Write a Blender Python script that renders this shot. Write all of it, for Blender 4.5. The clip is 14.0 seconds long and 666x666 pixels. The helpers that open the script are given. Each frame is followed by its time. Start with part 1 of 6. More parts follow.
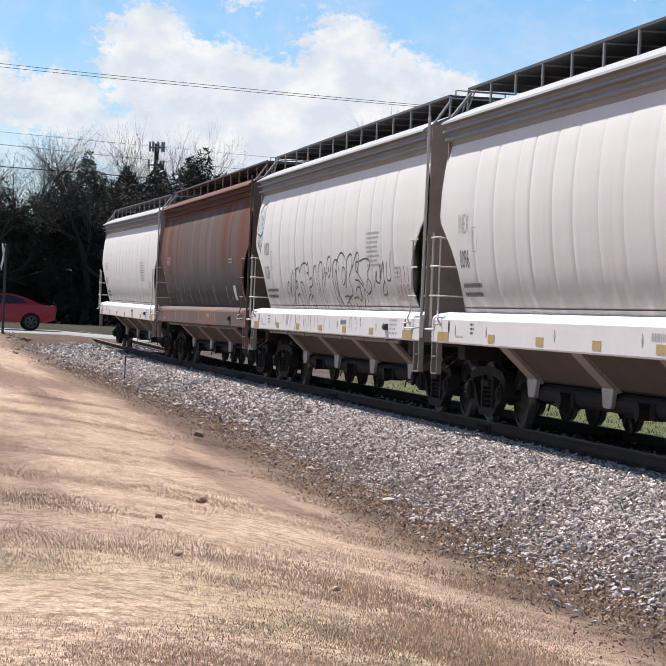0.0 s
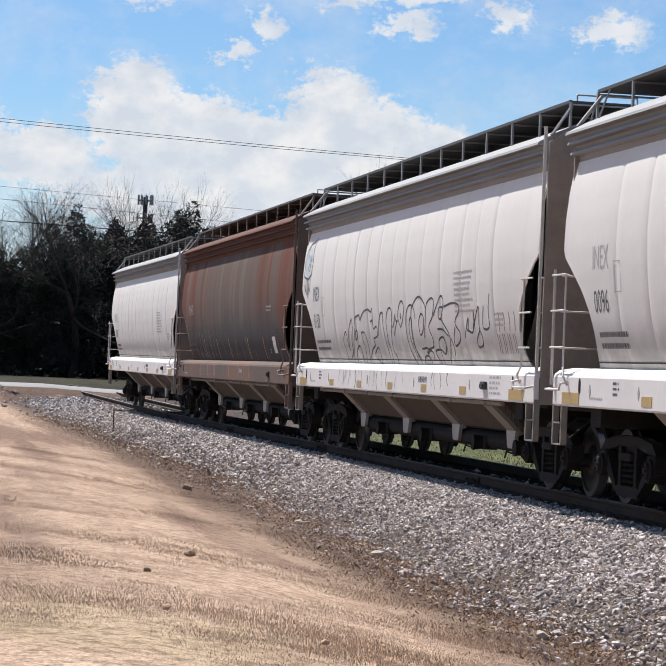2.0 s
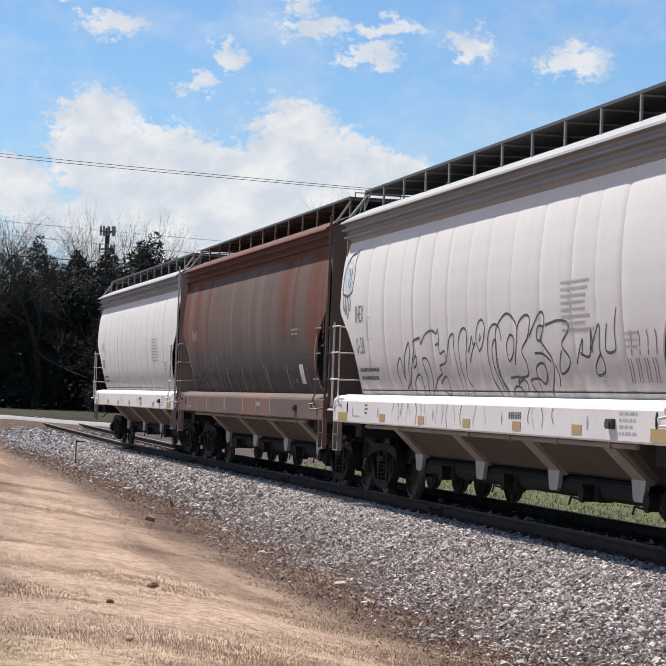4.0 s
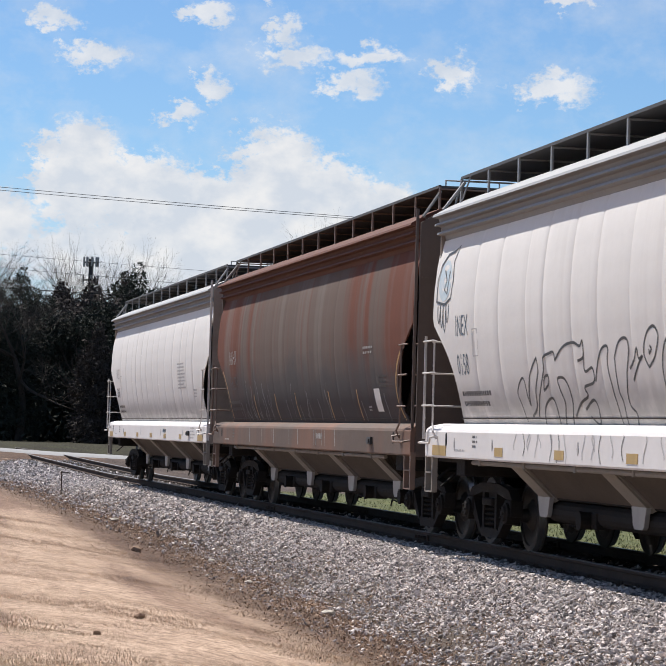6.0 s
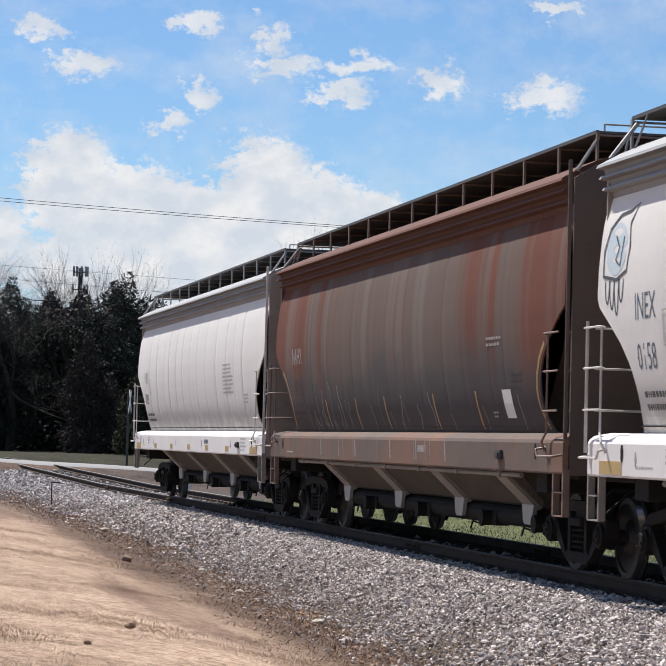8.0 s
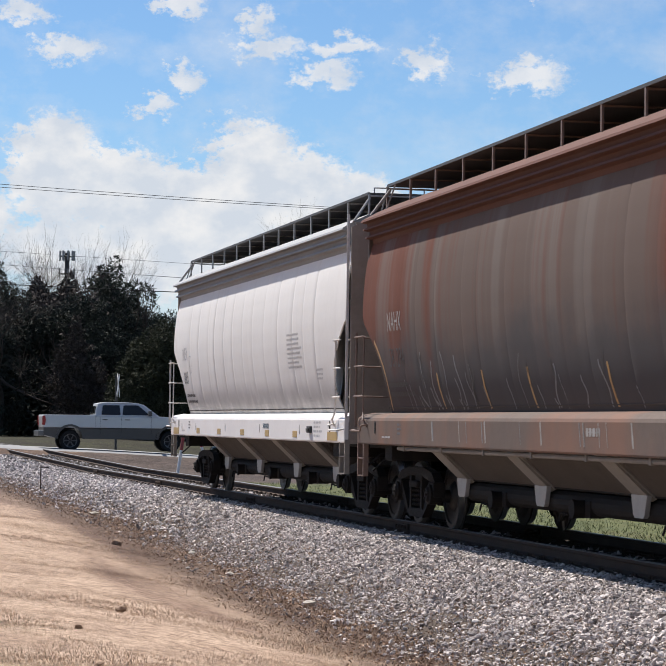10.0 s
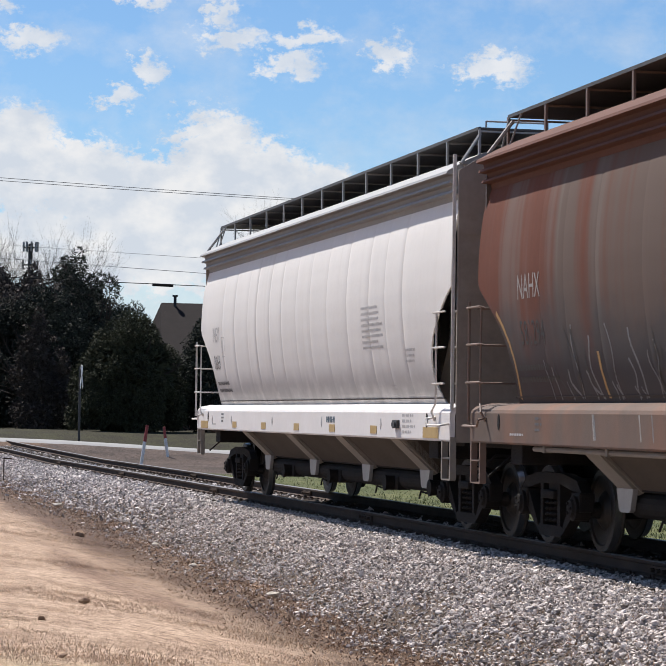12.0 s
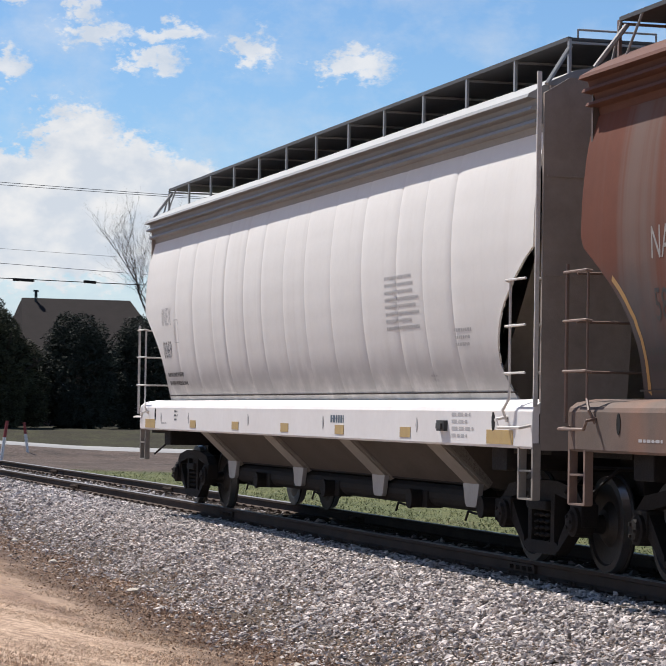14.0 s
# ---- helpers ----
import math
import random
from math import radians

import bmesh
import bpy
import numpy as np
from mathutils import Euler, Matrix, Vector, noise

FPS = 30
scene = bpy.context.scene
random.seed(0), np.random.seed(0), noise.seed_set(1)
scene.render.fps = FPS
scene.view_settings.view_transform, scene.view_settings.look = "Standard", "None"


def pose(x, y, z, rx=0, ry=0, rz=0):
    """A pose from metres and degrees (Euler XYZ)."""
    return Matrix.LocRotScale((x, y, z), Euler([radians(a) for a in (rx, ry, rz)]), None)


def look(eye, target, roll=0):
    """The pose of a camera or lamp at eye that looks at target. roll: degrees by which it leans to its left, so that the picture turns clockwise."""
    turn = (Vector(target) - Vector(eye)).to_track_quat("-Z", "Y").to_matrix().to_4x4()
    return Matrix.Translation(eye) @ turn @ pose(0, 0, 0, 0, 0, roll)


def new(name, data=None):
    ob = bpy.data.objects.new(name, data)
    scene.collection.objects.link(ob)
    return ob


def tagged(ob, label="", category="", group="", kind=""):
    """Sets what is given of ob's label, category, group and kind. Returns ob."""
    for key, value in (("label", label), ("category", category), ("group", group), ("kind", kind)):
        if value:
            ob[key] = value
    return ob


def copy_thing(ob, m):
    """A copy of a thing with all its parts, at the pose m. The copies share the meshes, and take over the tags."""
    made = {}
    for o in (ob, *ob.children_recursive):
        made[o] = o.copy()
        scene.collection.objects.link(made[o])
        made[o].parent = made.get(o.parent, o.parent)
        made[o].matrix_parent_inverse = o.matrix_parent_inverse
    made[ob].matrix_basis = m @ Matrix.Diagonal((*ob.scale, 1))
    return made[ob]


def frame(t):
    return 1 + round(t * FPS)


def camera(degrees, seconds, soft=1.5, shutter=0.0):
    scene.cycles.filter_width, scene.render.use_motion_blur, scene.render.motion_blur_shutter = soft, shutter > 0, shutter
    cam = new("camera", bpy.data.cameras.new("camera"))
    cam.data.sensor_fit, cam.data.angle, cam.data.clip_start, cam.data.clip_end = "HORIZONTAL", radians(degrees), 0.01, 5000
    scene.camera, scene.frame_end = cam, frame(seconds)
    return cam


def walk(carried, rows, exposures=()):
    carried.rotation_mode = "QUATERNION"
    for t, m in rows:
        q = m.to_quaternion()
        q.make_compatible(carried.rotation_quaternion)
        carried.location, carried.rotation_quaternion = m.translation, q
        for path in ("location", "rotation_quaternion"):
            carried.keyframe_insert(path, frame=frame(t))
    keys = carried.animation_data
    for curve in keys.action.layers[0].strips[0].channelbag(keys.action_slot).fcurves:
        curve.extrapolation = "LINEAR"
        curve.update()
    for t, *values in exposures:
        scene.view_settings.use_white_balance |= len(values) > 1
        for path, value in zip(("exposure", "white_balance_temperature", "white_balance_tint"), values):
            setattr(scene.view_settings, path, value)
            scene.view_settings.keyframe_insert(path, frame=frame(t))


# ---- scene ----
# ---------- camera ----------
EYE = (0.0, 0.0, 1.342)


def aim(turn, rise, roll):
    a, p = radians(turn), radians(rise)
    d = Vector((-math.cos(a) * math.cos(p), math.sin(a) * math.cos(p), math.sin(p)))
    return look(EYE, Vector(EYE) + 40 * d, roll)


cam = camera(15.137, 14.0, soft=1.05, shutter=0.25)
# seconds, degrees from the track's direction, degrees of rise, lean
HELD = (
    (0.0, 10.215, -0.329, 2.435),
    (0.5, 10.099, -0.108, 2.436),
    (1.0, 10.252, 0.218, 2.472),
    (1.5, 10.374, 0.601, 2.424),
    (2.0, 10.425, 0.890, 2.382),
    (2.5, 10.608, 1.080, 2.363),
    (3.0, 10.869, 1.236, 2.341),
    (5.5, 11.557, 2.142, 1.790),
    (6.0, 11.587, 2.282, 1.600),
    (6.5, 11.639, 2.397, 1.502),
    (7.0, 11.708, 2.475, 1.496),
    (7.5, 11.767, 2.514, 1.414),
    (8.0, 11.813, 2.492, 1.430),
    (10.5, 12.211, 2.009, 0.614),
    (11.0, 12.363, 1.980, 0.582),
    (11.5, 12.612, 1.949, 0.648),
    (12.0, 12.939, 1.889, 0.806),
    (12.5, 13.330, 1.821, 0.788),
    (13.0, 13.803, 1.775, 0.898),
    (13.5, 14.611, 1.803, 0.936),
    (14.0, 16.100, 1.849, 0.952),
)
walk(cam, [(t, aim(a, p, r)) for t, a, p, r in HELD],
     exposures=((0.0, 0.66), (1.0, 0.60), (2.5, 0.52), (14.0, 0.52)))

# ---------- sky and sun ----------
SUN = Vector((0.66, 0.27, -1.0)).normalized()      # the way the sunlight travels
SUN_EL = math.asin(-SUN.z)


def world_sky():
    w = bpy.data.worlds.new("sky")
    scene.world = w
    w.use_nodes = True
    nt = w.node_tree
    N, L = nt.nodes, nt.links
    bg = N["Background"]
    sky = N.new("ShaderNodeTexSky")
    sky.sky_type, sky.sun_disc = "NISHITA", False
    sky.sun_elevation = SUN_EL
    sky.sun_rotation = math.atan2(-SUN.x, -SUN.y)
    sky.air_density, sky.dust_density, sky.ozone_density = 1.0, 0.0, 4.0

    def m(op, a, b=None, c=None):
        n = N.new("ShaderNodeMath")
        n.operation = op
        for i, v in enumerate((a, b, c)):
            if v is None:
                continue
            if isinstance(v, (int, float)):
                n.inputs[i].default_value = v
            else:
                L.new(v, n.inputs[i])
        return n.outputs[0]

    co = N.new("ShaderNodeTexCoord").outputs["Generated"]
    sep = N.new("ShaderNodeSeparateXYZ")
    L.new(co, sep.inputs[0])
    az = m("MULTIPLY", m("ARCTAN2", sep.outputs[1], m("MULTIPLY", sep.outputs[0], -1.0)), 57.2958)
    el = m("MULTIPLY", m("ARCSINE", sep.outputs[2]), 57.2958)

    def fbm(scale, detail, rough, off=0.0):
        t = N.new("ShaderNodeTexNoise")
        t.inputs["Scale"].default_value, t.inputs["Detail"].default_value, t.inputs["Roughness"].default_value = scale, detail, rough
        c = N.new("ShaderNodeCombineXYZ")
        L.new(m("ADD", az, off), c.inputs[0])
        L.new(m("MULTIPLY", el, 1.35), c.inputs[1])
        L.new(c.outputs[0], t.inputs["Vector"])
        return t.outputs["Fac"]

    n1, n2, n3 = fbm(1.3, 6, 0.58), fbm(3.0, 5, 0.6, 31.0), fbm(7.5, 6, 0.65, 13.0)
    wa = m("ADD", az, m("MULTIPLY", m("SUBTRACT", n2, 0.5), 1.3))
    we = m("ADD", el, m("MULTIPLY", m("SUBTRACT", n1, 0.5), 1.5))

    def heaps(rows):
        """Rows of direction, height, half width, half height, joined into one density."""
        best = None
        for a, e, ra, re in rows:
            dx, dy = m("DIVIDE", m("SUBTRACT", wa, a), ra), m("DIVIDE", m("SUBTRACT", we, e), re)
            d = m("SUBTRACT", 1.0, m("SQRT", m("ADD", m("MULTIPLY", dx, dx), m("MULTIPLY", dy, dy))))
            best = d if best is None else m("MAXIMUM", best, d)
        return best

    def soft(v, lo, hi):
        r = N.new("ShaderNodeMapRange")
        r.interpolation_type = "SMOOTHSTEP"
        L.new(v, r.inputs[0])
        r.inputs[1].default_value, r.inputs[2].default_value = lo, hi
        return r.outputs[0]

    big = heaps(((5.7, 5.65, 1.3, 1.6), (7.2, 5.2, 1.5, 1.25), (8.7, 5.0, 1.2, 1.1), (10.2, 5.45, 1.45, 1.75), (11.5, 5.15, 1.3, 1.35), (12.7, 4.9, 1.15, 1.0), (13.6, 4.6, 0.8, 0.7),
                 (8.4, 3.8, 5.8, 1.3), (3.6, 4.6, 1.5, 0.9), (1.2, 4.8, 2.0, 1.6)))
    big = m("ADD", big, m("ADD", m("MULTIPLY", m("SUBTRACT", n2, 0.5), 0.7), m("MULTIPLY", m("SUBTRACT", n3, 0.5), 0.55)))
    small = heaps(((8.5, 9.5, 0.8, 0.32), (10.25, 9.2, 0.5, 0.5), (10.6, 8.55, 1.05, 0.42), (11.9, 7.95, 0.9, 0.34), (12.3, 8.6, 1.1, 0.36), (14.2, 8.25, 0.7, 0.48), (16.5, 7.95, 1.15, 0.52),
                   (6.0, 8.4, 1.1, 0.36), (8.7, 7.85, 0.5, 0.4), (7.9, 7.15, 0.7, 0.26), (16.8, 10.0, 0.8, 0.25), (5.0, 9.2, 0.8, 0.3)))
    small = m("ADD", small, m("ADD", m("MULTIPLY", m("SUBTRACT", n2, 0.5), 1.0), m("MULTIPLY", m("SUBTRACT", n3, 0.5), 0.9)))
    # scattered clouds over the rest of the sky
    rest = m("SUBTRACT", m("MULTIPLY", fbm(0.055, 6, 0.55, 200.0), 3.0), 2.1)
    away = m("MINIMUM", m("MAXIMUM", m("SUBTRACT", m("MULTIPLY", m("ABSOLUTE", m("SUBTRACT", az, 10.0)), 0.08), 1.0), 0.0), 1.0)
    rest = m("SUBTRACT", m("MULTIPLY", rest, away), m("SUBTRACT", 0.3, m("MULTIPLY", away, 0.3)))
    heap = m("MAXIMUM", soft(big, 0.0, 0.34), m("MAXIMUM", m("MULTIPLY", soft(small, 0.0, 0.6), 0.9), soft(rest, -0.06, 0.78)))
    # the far haze near the horizon
    haze = N.new("ShaderNodeMapRange")
    L.new(el, haze.inputs[0])
    haze.inputs[1].default_value, haze.inputs[2].default_value, haze.inputs[3].default_value, haze.inputs[4].default_value = 0.0, 6.0, 0.85, 0.0
    cover = m("MAXIMUM", m("MULTIPLY", heap, 0.97), m("MULTIPLY", haze.outputs[0], 0.9))
    # thin high veil
    veil = m("MULTIPLY", m("SUBTRACT", fbm(0.42, 6, 0.62, 51.0), 0.46), 1.5)
    cover = m("MINIMUM", m("ADD", cover, m("MULTIPLY", m("MAXIMUM", veil, 0.0), m("SUBTRACT", 1.0, cover))), 1.0)
    shade = N.new("ShaderNodeMix")
    shade.data_type = "RGBA"
    L.new(m("MULTIPLY", m("SUBTRACT", fbm(0.9, 5, 0.55, 77.0), 0.40), 4.0), shade.inputs["Factor"])
    shade.inputs["A"].default_value = (*[v * CLOUD for v in (0.76, 0.82, 0.91)], 1)
    shade.inputs["B"].default_value = (*[v * CLOUD for v in (1.0, 1.0, 1.01)], 1)
    mix = N.new("ShaderNodeMix")
    mix.data_type = "RGBA"
    L.new(cover, mix.inputs["Factor"])
    tint = N.new("ShaderNodeMix")
    tint.data_type, tint.blend_type = "RGBA", "MULTIPLY"
    tint.inputs["Factor"].default_value = 1.0
    L.new(sky.outputs[0], tint.inputs["A"])
    tint.inputs["B"].default_value = (*SKY_TINT, 1)
    L.new(tint.outputs["Result"], mix.inputs["A"])
    L.new(shade.outputs["Result"], mix.inputs["B"])
    L.new(mix.outputs["Result"], bg.inputs[0])
    bg.inputs[1].default_value = SKY


SKY, CLOUD, SKY_TINT = 0.050, 12.0, (1.08, 1.27, 1.48)
world_sky()
sun = new("sun", bpy.data.lights.new("sun", "SUN"))
sun.data.energy, sun.data.angle, sun.data.color = 5.0, radians(0.53), (1.0, 0.95, 0.895)
sun.matrix_world = look((0, 0, 60), Vector((0, 0, 60)) + SUN)


# ---------- materials ----------
def material(name, base, dark=None, rough=0.6, metal=0.0, scale=3.0, fine=40.0, amount=0.5, bump=0.15, bump_scale=60.0, stretch=(1, 1, 1), extra=None, rand=0.0, alpha_island=0.0):
    """A surface whose colour wanders between base and dark at two scales, with a fine relief."""
    mt = bpy.data.materials.new(name)
    mt.use_nodes = True
    nt = mt.node_tree
    N, L = nt.nodes, nt.links
    p = N["Principled BSDF"]
    co = N.new("ShaderNodeTexCoord").outputs["Object"]
    mp = N.new("ShaderNodeMapping")
    mp.inputs["Scale"].default_value = stretch
    L.new(co, mp.inputs[0])

    def noise_at(s, d=4, r=0.6):
        t = N.new("ShaderNodeTexNoise")
        t.inputs["Scale"].default_value, t.inputs["Detail"].default_value, t.inputs["Roughness"].default_value = s, d, r
        L.new(mp.outputs[0], t.inputs["Vector"])
        return t.outputs["Fac"]

    dark = dark or tuple(v * 0.6 for v in base)
    a, b = noise_at(scale), noise_at(fine, 3)
    add = N.new("ShaderNodeMath")
    add.operation = "MULTIPLY_ADD"
    L.new(b, add.inputs[0])
    add.inputs[1].default_value = 0.5
    L.new(a, add.inputs[2])
    rg = N.new("ShaderNodeMapRange")
    L.new(add.outputs[0], rg.inputs[0])
    rg.inputs[1].default_value, rg.inputs[2].default_value, rg.inputs[3].default_value, rg.inputs[4].default_value = 0.5, 1.05, 0.0, amount
    mix = N.new("ShaderNodeMix")
    mix.data_type = "RGBA"
    L.new(rg.outputs[0], mix.inputs["Factor"])
    mix.inputs["A"].default_value, mix.inputs["B"].default_value = (*base, 1), (*dark, 1)
    col = mix.outputs["Result"]
    if rand or alpha_island:
        src = N.new("ShaderNodeObjectInfo").outputs["Random"] if rand else N.new("ShaderNodeNewGeometry").outputs["Random Per Island"]
        k = rand or alpha_island
        hs = N.new("ShaderNodeHueSaturation")
        r2 = N.new("ShaderNodeMapRange")
        L.new(src, r2.inputs[0])
        r2.inputs[3].default_value, r2.inputs[4].default_value = 1 - k, 1 + k
        L.new(r2.outputs[0], hs.inputs["Value"])
        L.new(col, hs.inputs["Color"])
        col = hs.outputs[0]
    if extra:
        col = extra(N, L, col, co, noise_at)
    L.new(col, p.inputs["Base Color"])
    p.inputs["Roughness"].default_value, p.inputs["Metallic"].default_value = rough, metal
    p.inputs["Specular IOR Level"].default_value = 0.5 if rough < 0.72 else 0.12
    if bump:
        bp = N.new("ShaderNodeBump")
        bp.inputs["Strength"].default_value, bp.inputs["Distance"].default_value = bump, 0.02
        L.new(noise_at(bump_scale, 3), bp.inputs["Height"])
        L.new(bp.outputs[0], p.inputs["Normal"])
    return mt


def blend(N, L, fac, a, b):
    x = N.new("ShaderNodeMix")
    x.data_type = "RGBA"
    for v, s in ((fac, "Factor"), (a, "A"), (b, "B")):
        if isinstance(v, tuple):
            x.inputs[s].default_value = (*v, 1)
        elif isinstance(v, float):
            x.inputs[s].default_value = v
        else:
            L.new(v, x.inputs[s])
    return x.outputs["Result"]


def span(N, L, v, a, b, lo=0.0, hi=1.0):
    r = N.new("ShaderNodeMapRange")
    r.interpolation_type = "SMOOTHSTEP"
    L.new(v, r.inputs[0])
    for i, q in enumerate((a, b, lo, hi)):
        r.inputs[i + 1].default_value = q
    return r.outputs[0]


def times_of(N, L, a, b):
    q = N.new("ShaderNodeMath")
    q.operation = "MULTIPLY"
    for i, v in enumerate((a, b)):
        if isinstance(v, float):
            q.inputs[i].default_value = v
        else:
            L.new(v, q.inputs[i])
    return q.outputs[0]


def streaks(N, L, co, scale, sx, sz, lo, hi):
    mp = N.new("ShaderNodeMapping")
    mp.inputs["Scale"].default_value = (sx, 0.2, sz)
    L.new(co, mp.inputs[0])
    t = N.new("ShaderNodeTexNoise")
    t.inputs["Scale"].default_value, t.inputs["Detail"].default_value = scale, 5
    L.new(mp.outputs[0], t.inputs["Vector"])
    return span(N, L, t.outputs["Fac"], lo, hi)


def white_wear_shade(N, L, col, co, noise_at):
    col = blend(N, L, times_of(N, L, streaks(N, L, co, 1.6, 3.0, 0.10, 0.52, 0.75), 0.30), col, (0.56, 0.52, 0.48))
    sep = N.new("ShaderNodeSeparateXYZ")
    L.new(co, sep.inputs[0])
    # shade of the inward-curving lower side, put into the paint colour
    low_shade = times_of(N, L, span(N, L, sep.outputs[2], 2.12, 1.60), span(N, L, noise_at(2.2, 5), 0.1, 0.6))
    return blend(N, L, times_of(N, L, low_shade, 0.75), col, (0.29, 0.285, 0.28))


def rust_wear(N, L, col, co, noise_at):
    sep = N.new("ShaderNodeSeparateXYZ")
    L.new(co, sep.inputs[0])
    ax = N.new("ShaderNodeMath")
    ax.operation = "ABSOLUTE"
    L.new(sep.outputs[0], ax.inputs[0])
    # the middle is worn to a dull grey brown, the ends and the top stay rust red
    ragged = N.new("ShaderNodeMath")
    ragged.operation = "MULTIPLY_ADD"
    L.new(streaks(N, L, co, 0.8, 1.0, 0.06, 0.30, 0.70), ragged.inputs[0])
    ragged.inputs[1].default_value = 3.2
    L.new(ax.outputs[0], ragged.inputs[2])
    middle = span(N, L, ragged.outputs[0], 7.4, 6.2)
    col = blend(N, L, times_of(N, L, middle, 0.92), col, (0.125, 0.097, 0.083))
    col = blend(N, L, times_of(N, L, streaks(N, L, co, 1.4, 1.2, 0.04, 0.52, 0.66), 0.55), col, (0.165, 0.143, 0.129))
    col = blend(N, L, times_of(N, L, streaks(N, L, co, 1.9, 1.6, 0.07, 0.56, 0.72), 0.5), col, (0.140, 0.058, 0.040))
    worn = N.new("ShaderNodeMath")
    worn.operation = "MULTIPLY_ADD"
    L.new(noise_at(0.8, 6, 0.65), worn.inputs[0])
    worn.inputs[1].default_value = -1.5
    L.new(sep.outputs[2], worn.inputs[2])
    low = span(N, L, worn.outputs[0], 1.95, 1.25)
    return blend(N, L, times_of(N, L, low, 0.8), col, (0.072, 0.071, 0.073))


def sill_rust(N, L, col, co, noise_at):
    return blend(N, L, times_of(N, L, streaks(N, L, co, 1.5, 0.7, 0.25, 0.42, 0.68), 0.5), col, (0.26, 0.125, 0.08))


M = {}
M["white"] = material("white_paint", (0.72, 0.695, 0.66), (0.61, 0.587, 0.555), 0.62, 0, 0.7, 9, 0.5, 0.05, 14, extra=white_wear_shade)
# roof paint greyed below the body's white to hold the eaves' shade
M["roof"] = material("weathered_roof_paint", (0.275, 0.28, 0.285), (0.2, 0.203, 0.206), 0.65, 0, 0.8, 9, 0.7, 0.05, 20)
M["white_sill"] = material("white_sill_paint", (0.73, 0.7, 0.68), (0.58, 0.545, 0.52), 0.6, 0, 1.2, 14, 0.5, 0.06, 20)
# mottled grey-brown for the car ends, darker than the side paint
M["grey_end"] = material("mottled_grey_paint", (0.3, 0.25, 0.215), (0.16, 0.13, 0.11), 0.6, 0, 2.2, 12, 0.7, 0.1)
M["rust"] = material("rusty_brown_paint", (0.15, 0.058, 0.039), (0.11, 0.047, 0.034), 0.85, 0, 0.8, 9, 0.8, 0.03, 25, extra=rust_wear)
M["rust_roof"] = material("faded_brown_roof_paint", (0.135, 0.064, 0.048), (0.09, 0.043, 0.033), 0.75, 0, 1.0, 14, 0.7, 0.1)
M["rust_sill"] = material("worn_brown_sill_paint", (0.155, 0.12, 0.102), (0.105, 0.081, 0.069), 0.75, 0, 1.4, 12, 0.7, 0.12, extra=sill_rust)
M["rust_end"] = material("dark_brown_paint", (0.105, 0.075, 0.062), (0.07, 0.05, 0.042), 0.6, 0, 1.0, 12, 0.7, 0.1)
M["hopper"] = material("dusty_hopper_steel", (0.092, 0.075, 0.063), (0.058, 0.047, 0.039), 0.75, 0, 1.5, 18, 0.8, 0.15)
M["rib"] = material("dusty_rib_paint", (0.25, 0.22, 0.19), (0.15, 0.13, 0.11), 0.7, 0, 2.0, 20, 0.8, 0.1)
M["truck"] = material("oily_cast_steel", (0.022, 0.019, 0.0175), (0.011, 0.0095, 0.009), 0.75, 0.0, 4, 30, 0.9, 0.3)
M["wheel"] = material("worn_wheel_steel", (0.032, 0.028, 0.025), (0.017, 0.015, 0.014), 0.55, 0.5, 5, 30, 0.8, 0.2)
M["tread"] = material("bright_wheel_tread", (0.45, 0.43, 0.41), (0.3, 0.28, 0.26), 0.3, 0.9, 8, 40, 0.6, 0.05)
M["galv"] = material("galvanised_steel", (0.36, 0.355, 0.35), (0.22, 0.21, 0.20), 0.5, 0.5, 4, 30, 0.6, 0.05)
M["grate"] = material("dark_grating_steel", (0.10, 0.098, 0.095), (0.06, 0.058, 0.055), 0.6, 0.4, 4, 30, 0.6, 0.05)
M["iron_w"] = material("white_grab_iron_paint", (0.62, 0.59, 0.56), (0.35, 0.30, 0.26), 0.5, 0, 5, 40, 0.6, 0.05)
M["iron_b"] = material("brown_grab_iron_paint", (0.20, 0.13, 0.10), (0.12, 0.08, 0.06), 0.55, 0, 5, 40, 0.6, 0.05)
M["ink"] = material("black_stencil_paint", (0.05, 0.05, 0.055), (0.16, 0.155, 0.15), 0.6, 0, 9, 60, 0.6, 0)
M["faded"] = material("faded_grey_stencil_paint", (0.34, 0.33, 0.33), (0.48, 0.46, 0.45), 0.6, 0, 9, 60, 0.8, 0)
M["chalk"] = material("worn_white_stencil_paint", (0.36, 0.34, 0.32), (0.13, 0.115, 0.10), 0.6, 0, 9, 60, 0.8, 0)
M["mark_grey"] = material("weathered_grey_stencil_paint", (0.20, 0.205, 0.215), (0.12, 0.11, 0.105), 0.6, 0, 9, 60, 0.8, 0)
M["mark_black"] = material("worn_black_stencil_paint", (0.016, 0.015, 0.015), (0.035, 0.03, 0.027), 0.6, 0, 9, 60, 0.8, 0)
M["blue"] = material("blue_stencil_paint", (0.055, 0.085, 0.115), (0.13, 0.16, 0.19), 0.6, 0, 9, 60, 0.6, 0)
M["reflector"] = material("yellow_reflective_tape", (0.46, 0.32, 0.11), (0.36, 0.23, 0.1), 0.4, 0, 6, 40, 0.8, 0)
M["yellow"] = material("yellow_tape", (0.40, 0.22, 0.05), (0.26, 0.15, 0.06), 0.45, 0, 6, 40, 0.6, 0)
M["graf"] = material("black_spray_paint", (0.03, 0.033, 0.036), (0.09, 0.095, 0.1), 0.55, 0, 3, 30, 0.7, 0)
M["graf_red"] = material("maroon_spray_paint", (0.16, 0.055, 0.075), (0.3, 0.2, 0.2), 0.55, 0, 3, 30, 0.7, 0)
